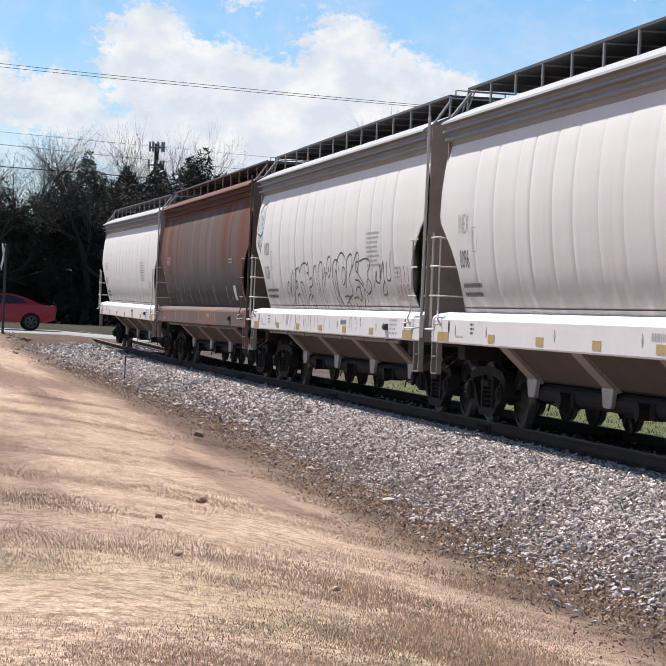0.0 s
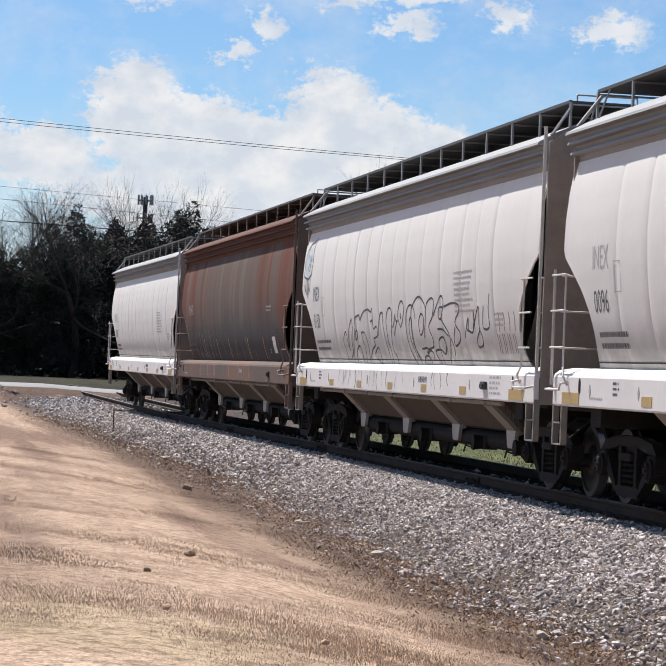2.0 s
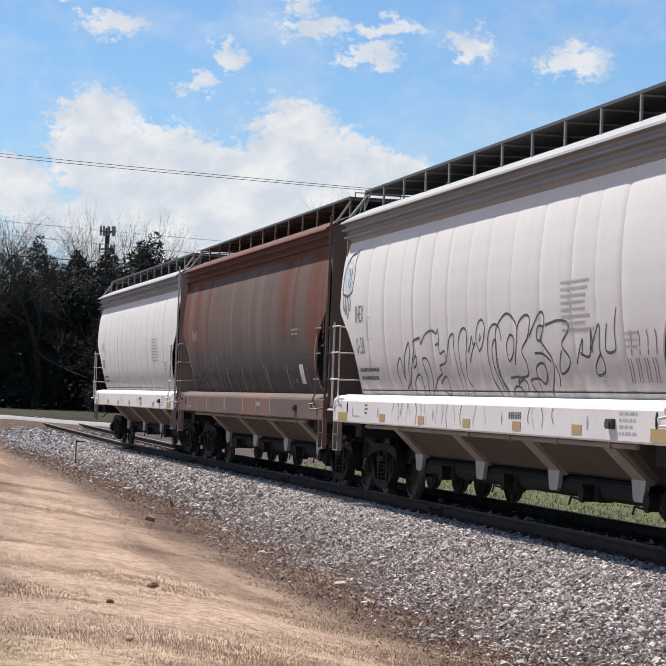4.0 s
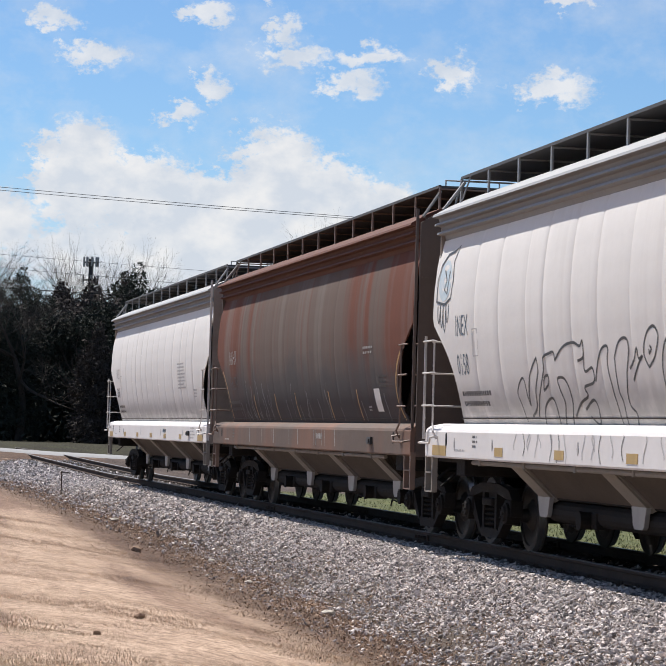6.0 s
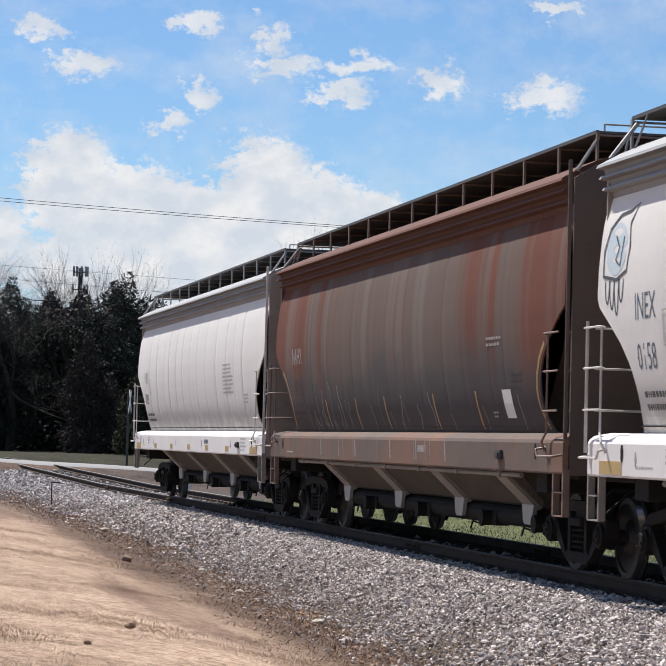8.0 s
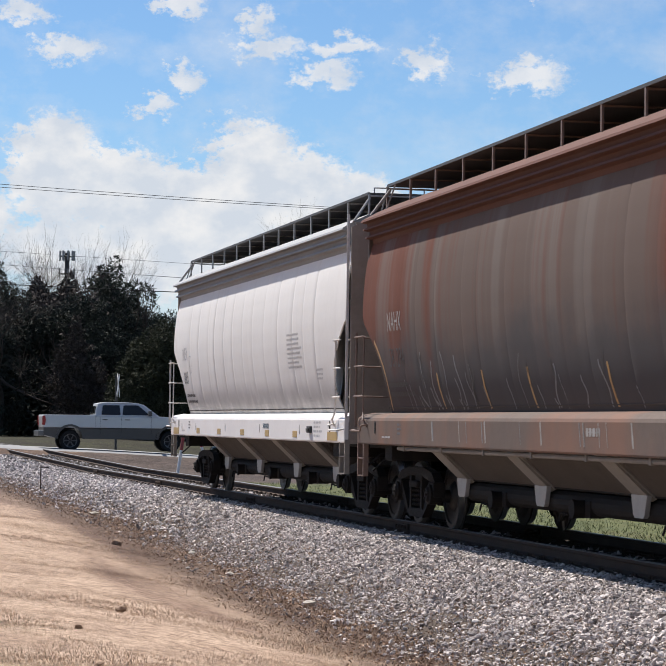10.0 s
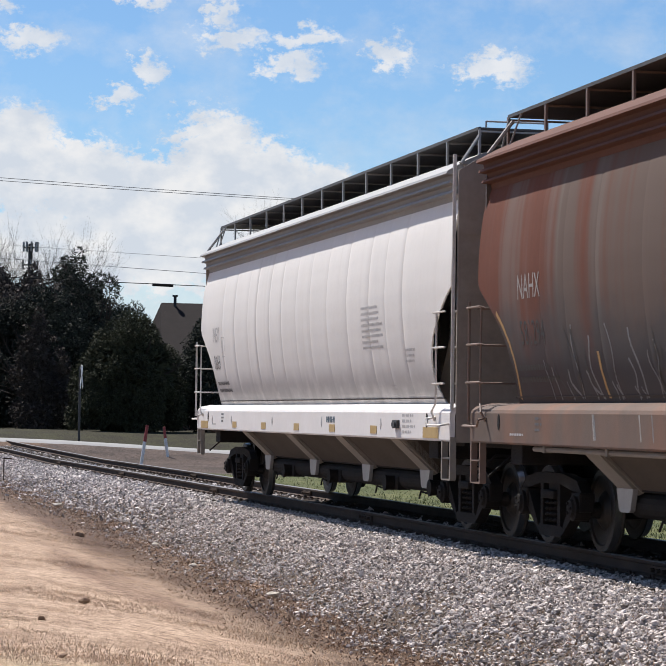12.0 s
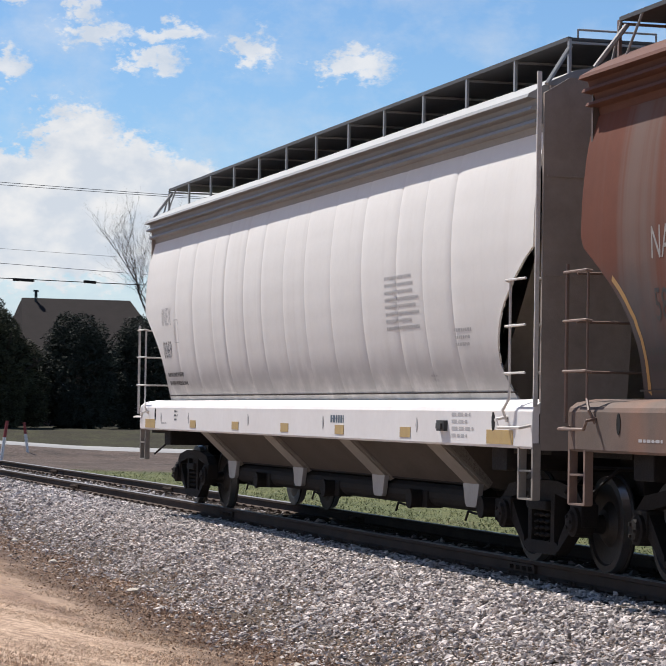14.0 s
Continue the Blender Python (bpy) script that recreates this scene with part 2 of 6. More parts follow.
M["graf_blue"] = material("pale_blue_spray_paint", (0.42, 0.53, 0.58), (0.62, 0.65, 0.66), 0.55, 0, 3, 30, 0.8, 0)
M["rail"] = material("brown_rail_steel", (0.075, 0.052, 0.04), (0.04, 0.03, 0.025), 0.85, 0.0, 3, 30, 0.8, 0.15)
M["railtop"] = material("polished_rail_head", (0.22, 0.2, 0.185), (0.14, 0.125, 0.11), 0.45, 0.6, 3, 30, 0.6, 0.05)
M["tie"] = material("creosoted_tie_wood", (0.085, 0.068, 0.055), (0.045, 0.036, 0.03), 0.85, 0, 3, 30, 0.8, 0.4, 40, stretch=(6, 1, 6), rand=0.25)
M["stone"] = material("crushed_grey_stone", (0.61, 0.545, 0.51), (0.25, 0.22, 0.205), 0.85, 0, 9, 60, 0.7, 0.4, 70, alpha_island=0.65)
M["stone1"] = material("crushed_grey_stone_single", (0.58, 0.525, 0.5), (0.3, 0.265, 0.25), 0.85, 0, 9, 60, 0.7, 0.3, 70, rand=0.45)
M["bed"] = material("ballast_bed", (0.115, 0.088, 0.07), (0.06, 0.047, 0.039), 0.95, 0, 12, 40, 1.0, 0.6, 30)
M["concrete"] = material("pale_road_surface", (0.32, 0.315, 0.31), (0.25, 0.245, 0.24), 0.8, 0, 0.5, 9, 0.7, 0.1)
M["bark"] = material("grey_bark", (0.075, 0.061, 0.05), (0.04, 0.033, 0.028), 0.9, 0, 3, 20, 0.8, 0.3)
M["needle"] = material("dark_evergreen_foliage", (0.04, 0.046, 0.035), (0.02, 0.024, 0.018), 0.75, 0, 0.9, 5, 0.9, 0, alpha_island=0.5)
M["cedar"] = material("olive_cedar_foliage", (0.06, 0.062, 0.035), (0.024, 0.027, 0.016), 0.75, 0, 0.8, 5, 0.9, 0, alpha_island=0.5)
M["brush"] = material("brown_winter_brush", (0.072, 0.059, 0.051), (0.04, 0.034, 0.03), 0.85, 0, 0.4, 3, 0.9, 0, alpha_island=0.5)
M["straw"] = material("dry_straw_grass", (0.66, 0.51, 0.375), (0.5, 0.375, 0.27), 0.8, 0, 0.8, 6, 0.9, 0, alpha_island=0.5)
M["blade"] = material("green_grass", (0.125, 0.14, 0.06), (0.085, 0.1, 0.04), 0.75, 0, 0.8, 6, 0.9, 0, alpha_island=0.35)
M["litter"] = material("brown_leaf_litter", (0.42, 0.29, 0.20), (0.17, 0.115, 0.08), 0.85, 0, 2, 9, 0.8, 0, alpha_island=0.5)
M["rock"] = material("pale_limestone", (0.52, 0.47, 0.40), (0.36, 0.31, 0.26), 0.85, 0, 6, 40, 0.7, 0.4)
M["black"] = material("matt_black_rubber", (0.02, 0.02, 0.02), (0.012, 0.012, 0.012), 0.75, 0, 6, 40, 0.6, 0.1)
M["hub"] = material("alloy_wheel", (0.16, 0.16, 0.163), (0.1, 0.1, 0.1), 0.35, 0.8, 6, 40, 0.6, 0)
M["red_car"] = material("red_car_paint", (0.30, 0.012, 0.018), (0.24, 0.01, 0.014), 0.25, 0, 1, 8, 0.4, 0)
M["silver"] = material("silver_truck_paint", (0.52, 0.51, 0.50), (0.46, 0.45, 0.44), 0.3, 0.3, 1, 8, 0.4, 0)
M["bronze"] = material("dark_grey_lower_paint", (0.085, 0.078, 0.072), (0.06, 0.055, 0.05), 0.4, 0.2, 1, 8, 0.4, 0)
M["glass"] = material("dark_car_glass", (0.012, 0.014, 0.016), (0.01, 0.01, 0.012), 0.08, 0, 1, 8, 0.3, 0)
M["lamp_red"] = material("red_lamp_lens", (0.32, 0.012, 0.015), (0.2, 0.01, 0.01), 0.2, 0, 4, 20, 0.4, 0)
M["white_plain"] = material("white_post_paint", (0.78, 0.77, 0.75), (0.6, 0.58, 0.55), 0.5, 0, 4, 20, 0.5, 0)
M["red_plain"] = material("faded_red_paint", (0.30, 0.05, 0.045), (0.2, 0.04, 0.04), 0.6, 0, 4, 20, 0.5, 0)
M["pole"] = material("dark_pole_steel", (0.05, 0.05, 0.05), (0.03, 0.03, 0.03), 0.6, 0.3, 4, 20, 0.5, 0)
M["wire"] = material("grey_wire", (0.15, 0.16, 0.17), (0.1, 0.11, 0.12), 0.6, 0.3, 1, 5, 0.5, 0)
M["shingle"] = material("brown_roof_shingle", (0.026, 0.02, 0.0195), (0.017, 0.0135, 0.013), 0.85, 0, 1.5, 14, 0.8, 0.3, 12)
M["house_brick"] = material("brown_house_brick", (0.16, 0.10, 0.08), (0.10, 0.065, 0.052), 0.85, 0, 2, 12, 0.8, 0.3, 14)


# ---------- mesh helpers ----------
def box(bm, x0, x1, y0, y1, z0, z1, bevel=0.0):
    r = bmesh.ops.create_cube(bm, size=1.0)
    vs = r["verts"]
    for v in vs:
        v.co = ((x0 + x1) / 2 + v.co.x * (x1 - x0), (y0 + y1) / 2 + v.co.y * (y1 - y0), (z0 + z1) / 2 + v.co.z * (z1 - z0))
    if bevel:
        es = list({e for v in vs for e in v.link_edges})
        bmesh.ops.bevel(bm, geom=es, offset=bevel, segments=2, affect="EDGES", profile=0.7)
    return vs


def tube(bm, a, b, r0, r1=None, n=8, caps=True):
    a, b = Vector(a), Vector(b)
    d = b - a
    q = d.to_track_quat("Z", "Y").to_matrix().to_4x4()
    bmesh.ops.create_cone(bm, cap_ends=caps, segments=n, radius1=r0, radius2=r0 if r1 is None else r1, depth=d.length,
                          matrix=Matrix.Translation((a + b) / 2) @ q)


def rod(bm, pts, r, n=6):
    for a, b in zip(pts, pts[1:]):
        tube(bm, a, b, r, n=n)


def prism(bm, outline, x0, x1, axis="x"):
    """A closed outline of (p, q) drawn out from x0 to x1 along the axis."""
    def at(u, p, q):
        return (u, p, q) if axis == "x" else (p, u, q)
    a = [bm.verts.new(at(x0, *o)) for o in outline]
    b = [bm.verts.new(at(x1, *o)) for o in outline]
    n = len(outline)
    for i in range(n):
        bm.faces.new((a[i], a[(i + 1) % n], b[(i + 1) % n], b[i]))
    bm.faces.new(list(reversed(a)))
    bm.faces.new(b)


def mesh_of(name, bm, mat, smooth=False):
    bmesh.ops.recalc_face_normals(bm, faces=bm.faces)
    me = bpy.data.meshes.new(name)
    bm.to_mesh(me)
    bm.free()
    for m_ in (mat if isinstance(mat, (list, tuple)) else [mat]):
        me.materials.append(m_)
    if smooth:
        me.polygons.foreach_set("use_smooth", [True] * len(me.polygons))
    return me


def part(name, bm, mat, parent, label="", smooth=False):
    ob = new(name, mesh_of(name, bm, mat, smooth) if isinstance(bm, bmesh.types.BMesh) else bm)
    ob.parent = parent
    if label:
        ob["label"] = label
    return ob


def raw_mesh(name, verts, faces, mat):
    """A large mesh from arrays: verts (n,3), faces (m,3)."""
    me = bpy.data.meshes.new(name)
    verts, faces = np.asarray(verts, np.float32), np.asarray(faces, np.int32)
    me.vertices.add(len(verts))
    me.vertices.foreach_set("co", verts.ravel())
    me.loops.add(faces.size)
    me.loops.foreach_set("vertex_index", faces.ravel())
    me.polygons.add(len(faces))
    me.polygons.foreach_set("loop_start", np.arange(len(faces), dtype=np.int32) * faces.shape[1])
    me.materials.append(mat)
    me.polygons.foreach_set("use_smooth", np.zeros(len(faces), dtype=bool))
    me.update(calc_edges=True)
    me.validate()
    return me


rng = np.random.default_rng(5)

# ---------- the lie of the land ----------
Y0, BEND, U0 = 9.181, -0.000171, -35.0


def track_y(u):
    return Y0 + BEND / 2 * (u - U0) ** 2


def track_z(u):
    return np.interp(u, [-130, -104, -98, -90, -72, 200], [0.23, 0.23, 0.20, 0.13, 0.0, 0.0])


ROAD_X = (-98.5, -107.5)


def road_z(y):
    return np.interp(y, [-200, -20, 3, 7, 9.2, 12, 15, 18.7, 26, 80], [-0.1, 0.15, 0.33, 0.33, 0.22, 0.14, 0.0, -0.2, -0.35, -0.35])


TOE_X = (-110, -95, -81, -67, -50, -39, -32, -26, -19, 0)
TOE_Y = (4.9, 5.2, 5.75, 6.3, 6.6, 6.6, 6.45, 6.28, 6.2, 6.2)
TOE_Z = (-0.12, -0.22, -0.34, -0.46, -0.60, -0.70, -0.77, -0.80, -0.80, -0.80)


def land_z(x, y):
    x, y = np.asarray(x, float), np.asarray(y, float)
    toe_y = np.interp(x, TOE_X, TOE_Y)
    toe_z = np.interp(x, TOE_X, TOE_Z)
    bank = np.interp(x, [-112, -60, -20, 0], [0.22, -0.15, -0.20, -0.22])
    k = np.clip((toe_y - 0.3 - y) / 5.0, 0, 1)
    near = toe_z + (bank - toe_z) * (k * k * (3 - 2 * k)) ** 0.8
    far = np.interp(y, [10.5, 12.5, 15, 30], [-0.40, -0.50, -0.55, -0.65]) + 0 * x
    d = y - track_y(np.clip(x, -140, 60))
    z = np.where(d < -1.0, near, far)
    w = np.clip(1 - np.minimum(np.abs(x - ROAD_X[0]), np.abs(x - ROAD_X[1])) / 7.0, 0, 1)
    w = np.where((x < ROAD_X[0]) & (x > ROAD_X[1]), 1.0, w)
    w = w * w * (3 - 2 * w)
    z = z * (1 - w) + (road_z(y) - 0.06) * w
    beyond = np.clip((-112 - x) / 10, 0, 1)
    return z * (1 - beyond) + beyond * np.interp(y, [-40, 5, 12, 20, 60], [0.35, 0.42, 0.42, 0.38, 0.3])


# ---------- ground ----------
def ground_paint(N, L, col, co, noise_at):
    g = N.new("ShaderNodeNewGeometry").outputs["Position"]
    sep = N.new("ShaderNodeSeparateXYZ")
    L.new(g, sep.inputs[0])
    x, y = sep.outputs[0], sep.outputs[1]
    big, mid, small = noise_at(0.16, 4), noise_at(0.7, 5), noise_at(38.0, 6, 0.8)
    # wheel-worn bare soil bands along the track, further out
    mp = N.new("ShaderNodeMapping")
    mp.inputs["Scale"].default_value = (0.05, 0.55, 1)
    mp.inputs["Rotation"].default_value = (0, 0, radians(-4))
    L.new(g, mp.inputs[0])
    t = N.new("ShaderNodeTexNoise")
    t.inputs["Scale"].default_value, t.inputs["Detail"].default_value = 1.0, 6
    L.new(mp.outputs[0], t.inputs["Vector"])
    bare = times_of(N, L, span(N, L, t.outputs["Fac"], 0.44, 0.58), span(N, L, x, -12.0, -24.0))
    col = blend(N, L, times_of(N, L, bare, 0.85), col, (0.19, 0.12, 0.088))
    col = blend(N, L, times_of(N, L, span(N, L, mid, 0.50, 0.70), 0.4), col, (0.25, 0.16, 0.11))
    green = times_of(N, L, span(N, L, big, 0.50, 0.68), span(N, L, x, -26.0, -14.0))
    col = blend(N, L, times_of(N, L, green, 0.28), col, (0.25, 0.23, 0.09))
    ditch = times_of(N, L, span(N, L, y, 3.9, 5.3), span(N, L, noise_at(1.1, 6, 0.7), 0.30, 0.46))
    col = blend(N, L, times_of(N, L, ditch, 0.92), col, (0.10, 0.064, 0.046))
    # lawns past the track and past the road
    lawn = blend(N, L, span(N, L, mid, 0.35, 0.7), (0.085, 0.10, 0.04), (0.14, 0.145, 0.06))
    soil = blend(N, L, span(N, L, mid, 0.35, 0.7), (0.070, 0.054, 0.046), (0.12, 0.090, 0.076))
    far_side = blend(N, L, span(N, L, x, -74.0, -80.0), lawn, soil)
    col = blend(N, L, span(N, L, y, 10.6, 11.4), col, far_side)
    # past the road the trees' shade is mixed into the ground colour
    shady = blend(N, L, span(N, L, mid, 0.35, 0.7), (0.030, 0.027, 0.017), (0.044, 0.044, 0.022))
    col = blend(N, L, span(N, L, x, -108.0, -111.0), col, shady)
    tuft = noise_at(8.0, 5, 0.7)
    clod = N.new("ShaderNodeMix")
    clod.data_type, clod.blend_type = "RGBA", "MULTIPLY"
    clod.inputs["Factor"].default_value = 1.0
    L.new(col, clod.inputs["A"])
    L.new(blend(N, L, span(N, L, tuft, 0.36, 0.58), (0.58, 0.55, 0.53), (1.16, 1.16, 1.16)), clod.inputs["B"])
    col = clod.outputs["Result"]
    fine = N.new("ShaderNodeMix")
    fine.data_type, fine.blend_type = "RGBA", "MULTIPLY"
    fine.inputs["Factor"].default_value = 0.8
    L.new(col, fine.inputs["A"])
    L.new(blend(N, L, span(N, L, small, 0.34, 0.60), (0.30, 0.28, 0.26), (1.15, 1.15, 1.15)), fine.inputs["B"])
    return fine.outputs["Result"]


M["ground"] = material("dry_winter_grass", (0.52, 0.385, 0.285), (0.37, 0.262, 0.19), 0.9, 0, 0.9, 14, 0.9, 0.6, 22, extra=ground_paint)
xs = np.concatenate([[-3500, -1500, -700, -400, -280, -220], np.arange(-190, -112, 3.0), np.arange(-112, -60, 1.0), np.arange(-60, -10, 0.4), np.arange(-10, 40, 5.0), [60, 150, 600, 2500]])
ys = np.concatenate([[-2500, -900, -300, -120, -60, -35, -20], np.arange(-12, -2, 1.0), np.arange(-2, 13, 0.3), np.arange(13, 40, 1.5), [50, 70, 110, 200, 500, 1200, 2500]])
gx, gy = np.meshgrid(xs, ys, indexing="ij")
gz = land_z(gx, gy)
fine_relief = np.array([noise.noise(Vector((a * 0.45, b * 0.45, 0.0))) + 0.4 * noise.noise(Vector((a * 1.7, b * 1.7, 3.0))) for a, b in zip(gx.ravel(), gy.ravel())]).reshape(gx.shape)
gz = gz + fine_relief * 0.022 * (np.abs(gy) < 40) * (gx > -96)
idx = np.arange(gx.size).reshape(gx.shape)
quads = np.stack([idx[:-1, :-1], idx[1:, :-1], idx[1:, 1:], idx[:-1, 1:]], -1).reshape(-1, 4)
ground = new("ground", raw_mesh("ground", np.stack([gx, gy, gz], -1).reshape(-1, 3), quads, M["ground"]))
ground.data.polygons.foreach_set("use_smooth", [True] * len(ground.data.polygons))
tagged(ground, "dry tan winter grass with bare reddish soil and greener lawn", "ground", kind="structure")

# the road over the crossing
ry = np.concatenate([np.arange(-200, -20, 20.0), np.arange(-20, 40, 0.5), np.arange(40, 200, 20.0)])
bm = bmesh.new()
rows_ = []
for y in ry:
    z = float(road_z(y))
    sh = 0.03 * (y - 10)
    rows_.append([bm.verts.new((a + sh * 0, y, z + dz)) for a, dz in ((ROAD_X[0] + 0.25, -0.10), (ROAD_X[0], 0.0), (-103, 0.05), (ROAD_X[1], 0.0), (ROAD_X[1] - 0.25, -0.10))])
for p, q in zip(rows_, rows_[1:]):
    for i in range(4):
        bm.faces.new((p[i], q[i], q[i + 1], p[i + 1]))
road = tagged(new("road", mesh_of("road", bm, M["concrete"], True)), "pale sunlit road rising over the rail crossing", "road", kind="structure")


# ---------- ballast ----------
def bed_profile(u):
    """Outline of the ballast across the track at u: (offset from the centre, height)."""
    toe_y = float(np.interp(u, TOE_X, TOE_Y))
    z = float(track_z(u))
    tz = float(land_z(u, toe_y - 0.2)) - 0.06
    c = track_y(u)
    return [(toe_y - 0.35 - c, tz - 0.05), ((toe_y - c) * 0.8 - 0.33, tz + (z - 0.24 - tz) * 0.42), (-1.75, z - 0.24), (-1.2, z - 0.20), (0, z - 0.21), (1.2, z - 0.20), (1.7, z - 0.25), (3.1, z - 0.62)]


def bed_height(u, d):
    p = bed_profile(u)
    return float(np.interp(d, [a for a, b in p], [b for a, b in p]))


bm = bmesh.new()
us = np.concatenate([np.arange(-140, -60, 2.0), np.arange(-60, -8, 0.6), np.arange(-8, 60, 4.0)])
prev = None
for u in us:
    row = [bm.verts.new((u, track_y(u) + d, z + 0.02 * noise.noise(Vector((u, d * 2, 0))))) for d, z in bed_profile(u)]
    if prev:
        for i in range(len(row) - 1):
            bm.faces.new((prev[i], row[i], row[i + 1], prev[i + 1]))
    prev = row
ballast = tagged(new("ballast", mesh_of("ballast", bm, M["bed"], True)), "sloping bed of crushed grey stone under the track", "ballast", kind="structure")


def base_solid(kind, r):
    bm = bmesh.new()
    if kind == "ico":
        g = (1 + 5 ** 0.5) / 2
        pts = [(-1, g, 0), (1, g, 0), (-1, -g, 0), (1, -g, 0), (0, -1, g), (0, 1, g), (0, -1, -g), (0, 1, -g), (g, 0, -1), (g, 0, 1), (-g, 0, -1), (-g, 0, 1)]
    else:
        pts = [(1, 0, 0), (-1, 0, 0), (0, 1, 0), (0, -1, 0), (0, 0, 1), (0, 0, -1), (0.7, 0.7, 0.4)]
    for p in pts:
        bm.verts.new(Vector(p).normalized() * float(r.uniform(0.6, 1.15)))
    bmesh.ops.convex_hull(bm, input=bm.verts)
    for v in [v for v in bm.verts if not v.link_faces]:
        bm.verts.remove(v)
    bm.verts.index_update()
    bmesh.ops.recalc_face_normals(bm, faces=bm.faces)
    bmesh.ops.triangulate(bm, faces=bm.faces)
    v = np.array([tuple(a.co * 1.0) for a in bm.verts]) * (1.4, 0.9, 0.7)
    f = np.array([[a.index for a in t.verts] for t in bm.faces])
    bm.free()
    return v, f


def scatter(n, place, size, kinds, r):
    """Many small solids in one pair of arrays. place(n) gives points; size(n) gives radii."""
    P, S = place(n), size(n)
    n = len(P)
    which = r.integers(0, len(kinds), n)
    V, F, off = [], [], 0
    for k, (bv, bf) in enumerate(kinds):
        sel = np.where(which == k)[0]
        m_ = len(sel)
        if not m_:
            continue
        # turned at will, tilted a little
        h, tl, ta = r.uniform(0, math.pi, m_), r.normal(0, 0.8, m_), r.uniform(0, 2 * math.pi, m_)
        w, x, y, z = np.cos(h) * np.cos(tl), np.sin(tl) * np.cos(ta), np.sin(tl) * np.sin(ta), np.sin(h) * np.cos(tl)
        R = np.stack([1 - 2 * (y * y + z * z), 2 * (x * y - z * w), 2 * (x * z + y * w), 2 * (x * y + z * w), 1 - 2 * (x * x + z * z), 2 * (y * z - x * w),
                      2 * (x * z - y * w), 2 * (y * z + x * w), 1 - 2 * (x * x + y * y)], -1).reshape(m_, 3, 3)
        v = np.einsum("nij,kj->nki", R, bv) * S[sel][:, None, None] + P[sel][:, None, :]
        f = bf[None] + (np.arange(m_) * len(bv))[:, None, None] + off
        V.append(v.reshape(-1, 3))
        F.append(f.reshape(-1, 3))
        off += m_ * len(bv)
    return np.concatenate(V), np.concatenate(F)


BED_U = np.arange(-140, 61, 1.0)
BED_P = [bed_profile(float(u)) for u in BED_U]


def bed_points(n, u0, u1, d_hi, r, power=1.0):
    u = u0 + (u1 - u0) * r.random(n) ** power
    k = np.clip(np.round(u + 140).astype(int), 0, len(BED_U) - 1)
    lo = np.array([BED_P[i][0][0] for i in k])
    d = lo - 0.9 + (d_hi - lo + 0.9) * r.random(n)
    # thin out towards the toe and past it
    rag = np.array([0.75 * noise.noise(Vector((a * 0.55, 4.0, 0.0))) + 0.4 * noise.noise(Vector((a * 2.1, b * 2.0, 2.0))) for a, b in zip(u, d)])
    keep = r.random(n) < np.clip((d - lo + 0.42 + 0.8 * rag) / 1.5, 0.10, 1) ** 1.8
    u, d, k = u[keep], d[keep], k[keep]
    z = np.array([np.interp(dd, [a for a, b in BED_P[i]], [b for a, b in BED_P[i]]) for dd, i in zip(d, k)])
    yy = Y0 + BEND / 2 * (u - U0) ** 2 + d
    z = np.where(d < np.array([BED_P[i][0][0] for i in k]) + 0.25, np.maximum(z, land_z(u, yy) + 0.01), z)
    return np.stack([u, Y0 + BEND / 2 * (u - U0) ** 2 + d, z + 0.035 * r.random(len(u)) ** 2], -1)


icos = [base_solid("ico", rng) for _ in range(14)]
octs = [base_solid("oct", rng) for _ in range(8)]
lognorm = lambda lo, hi, r: (lambda n: np.clip(lo * np.exp(0.32 * r.normal(size=n)), lo * 0.5, hi))
for nm, n, u0, u1, lo, hi, kinds, pw in (("stones", 160000, -13, -42, 0.0175, 0.05, icos[:3] + octs, 1.0), ("stones", 42000, -42, -78, 0.032, 0.07, octs, 1.0), ("stones", 14000, -78, -128, 0.042, 0.08, octs, 1.0)):
    v, f = scatter(n, lambda n_: bed_points(n_, u0, u1, -0.85, rng, pw), lognorm(lo, hi, rng), kinds, rng)
    ob = new(nm, raw_mesh(nm, v, f, M["stone"]))
    ob.parent = ballast
    tagged(ob, "loose angular grey crushed stones", kind="stuff")
# the nearest larger stones, each by itself
single = [raw_mesh("stone", *base_solid("ico", rng), M["stone1"]) for _ in range(6)]
for p_ in bed_points(640, -15, -24, -1.6, rng)[:300]:
    st = new("stone", single[rng.integers(0, 6)])
    st.parent = ballast
    st.location = (float(p_[0]), float(p_[1]), float(p_[2]) + 0.02)
    st.rotation_euler = (rng.normal(0, 0.3), rng.normal(0, 0.3), rng.uniform(0, 6))
    st.scale = [float(rng.uniform(0.024, 0.043))] * 3
# stones between the rails and past the far rail
P2 = np.stack([-16 - 94 * rng.random(9000), np.zeros(9000), np.zeros(9000)], -1)
dd = np.where(rng.random(9000) < 0.6, rng.uniform(-0.62, 0.62, 9000), rng.uniform(0.85, 2.6, 9000))
P2[:, 1] = track_y(P2[:, 0]) + dd
P2[:, 2] = [bed_height(float(a), float(b)) + 0.01 for a, b in zip(P2[:, 0], dd)]
v, f = scatter(9000, lambda n_: P2, lognorm(0.04, 0.075, rng), octs, rng)
ob = new("stones", raw_mesh("stones", v, f, M["stone"]))
ob.parent = ballast
tagged(ob, "loose angular grey crushed stones", kind="stuff")

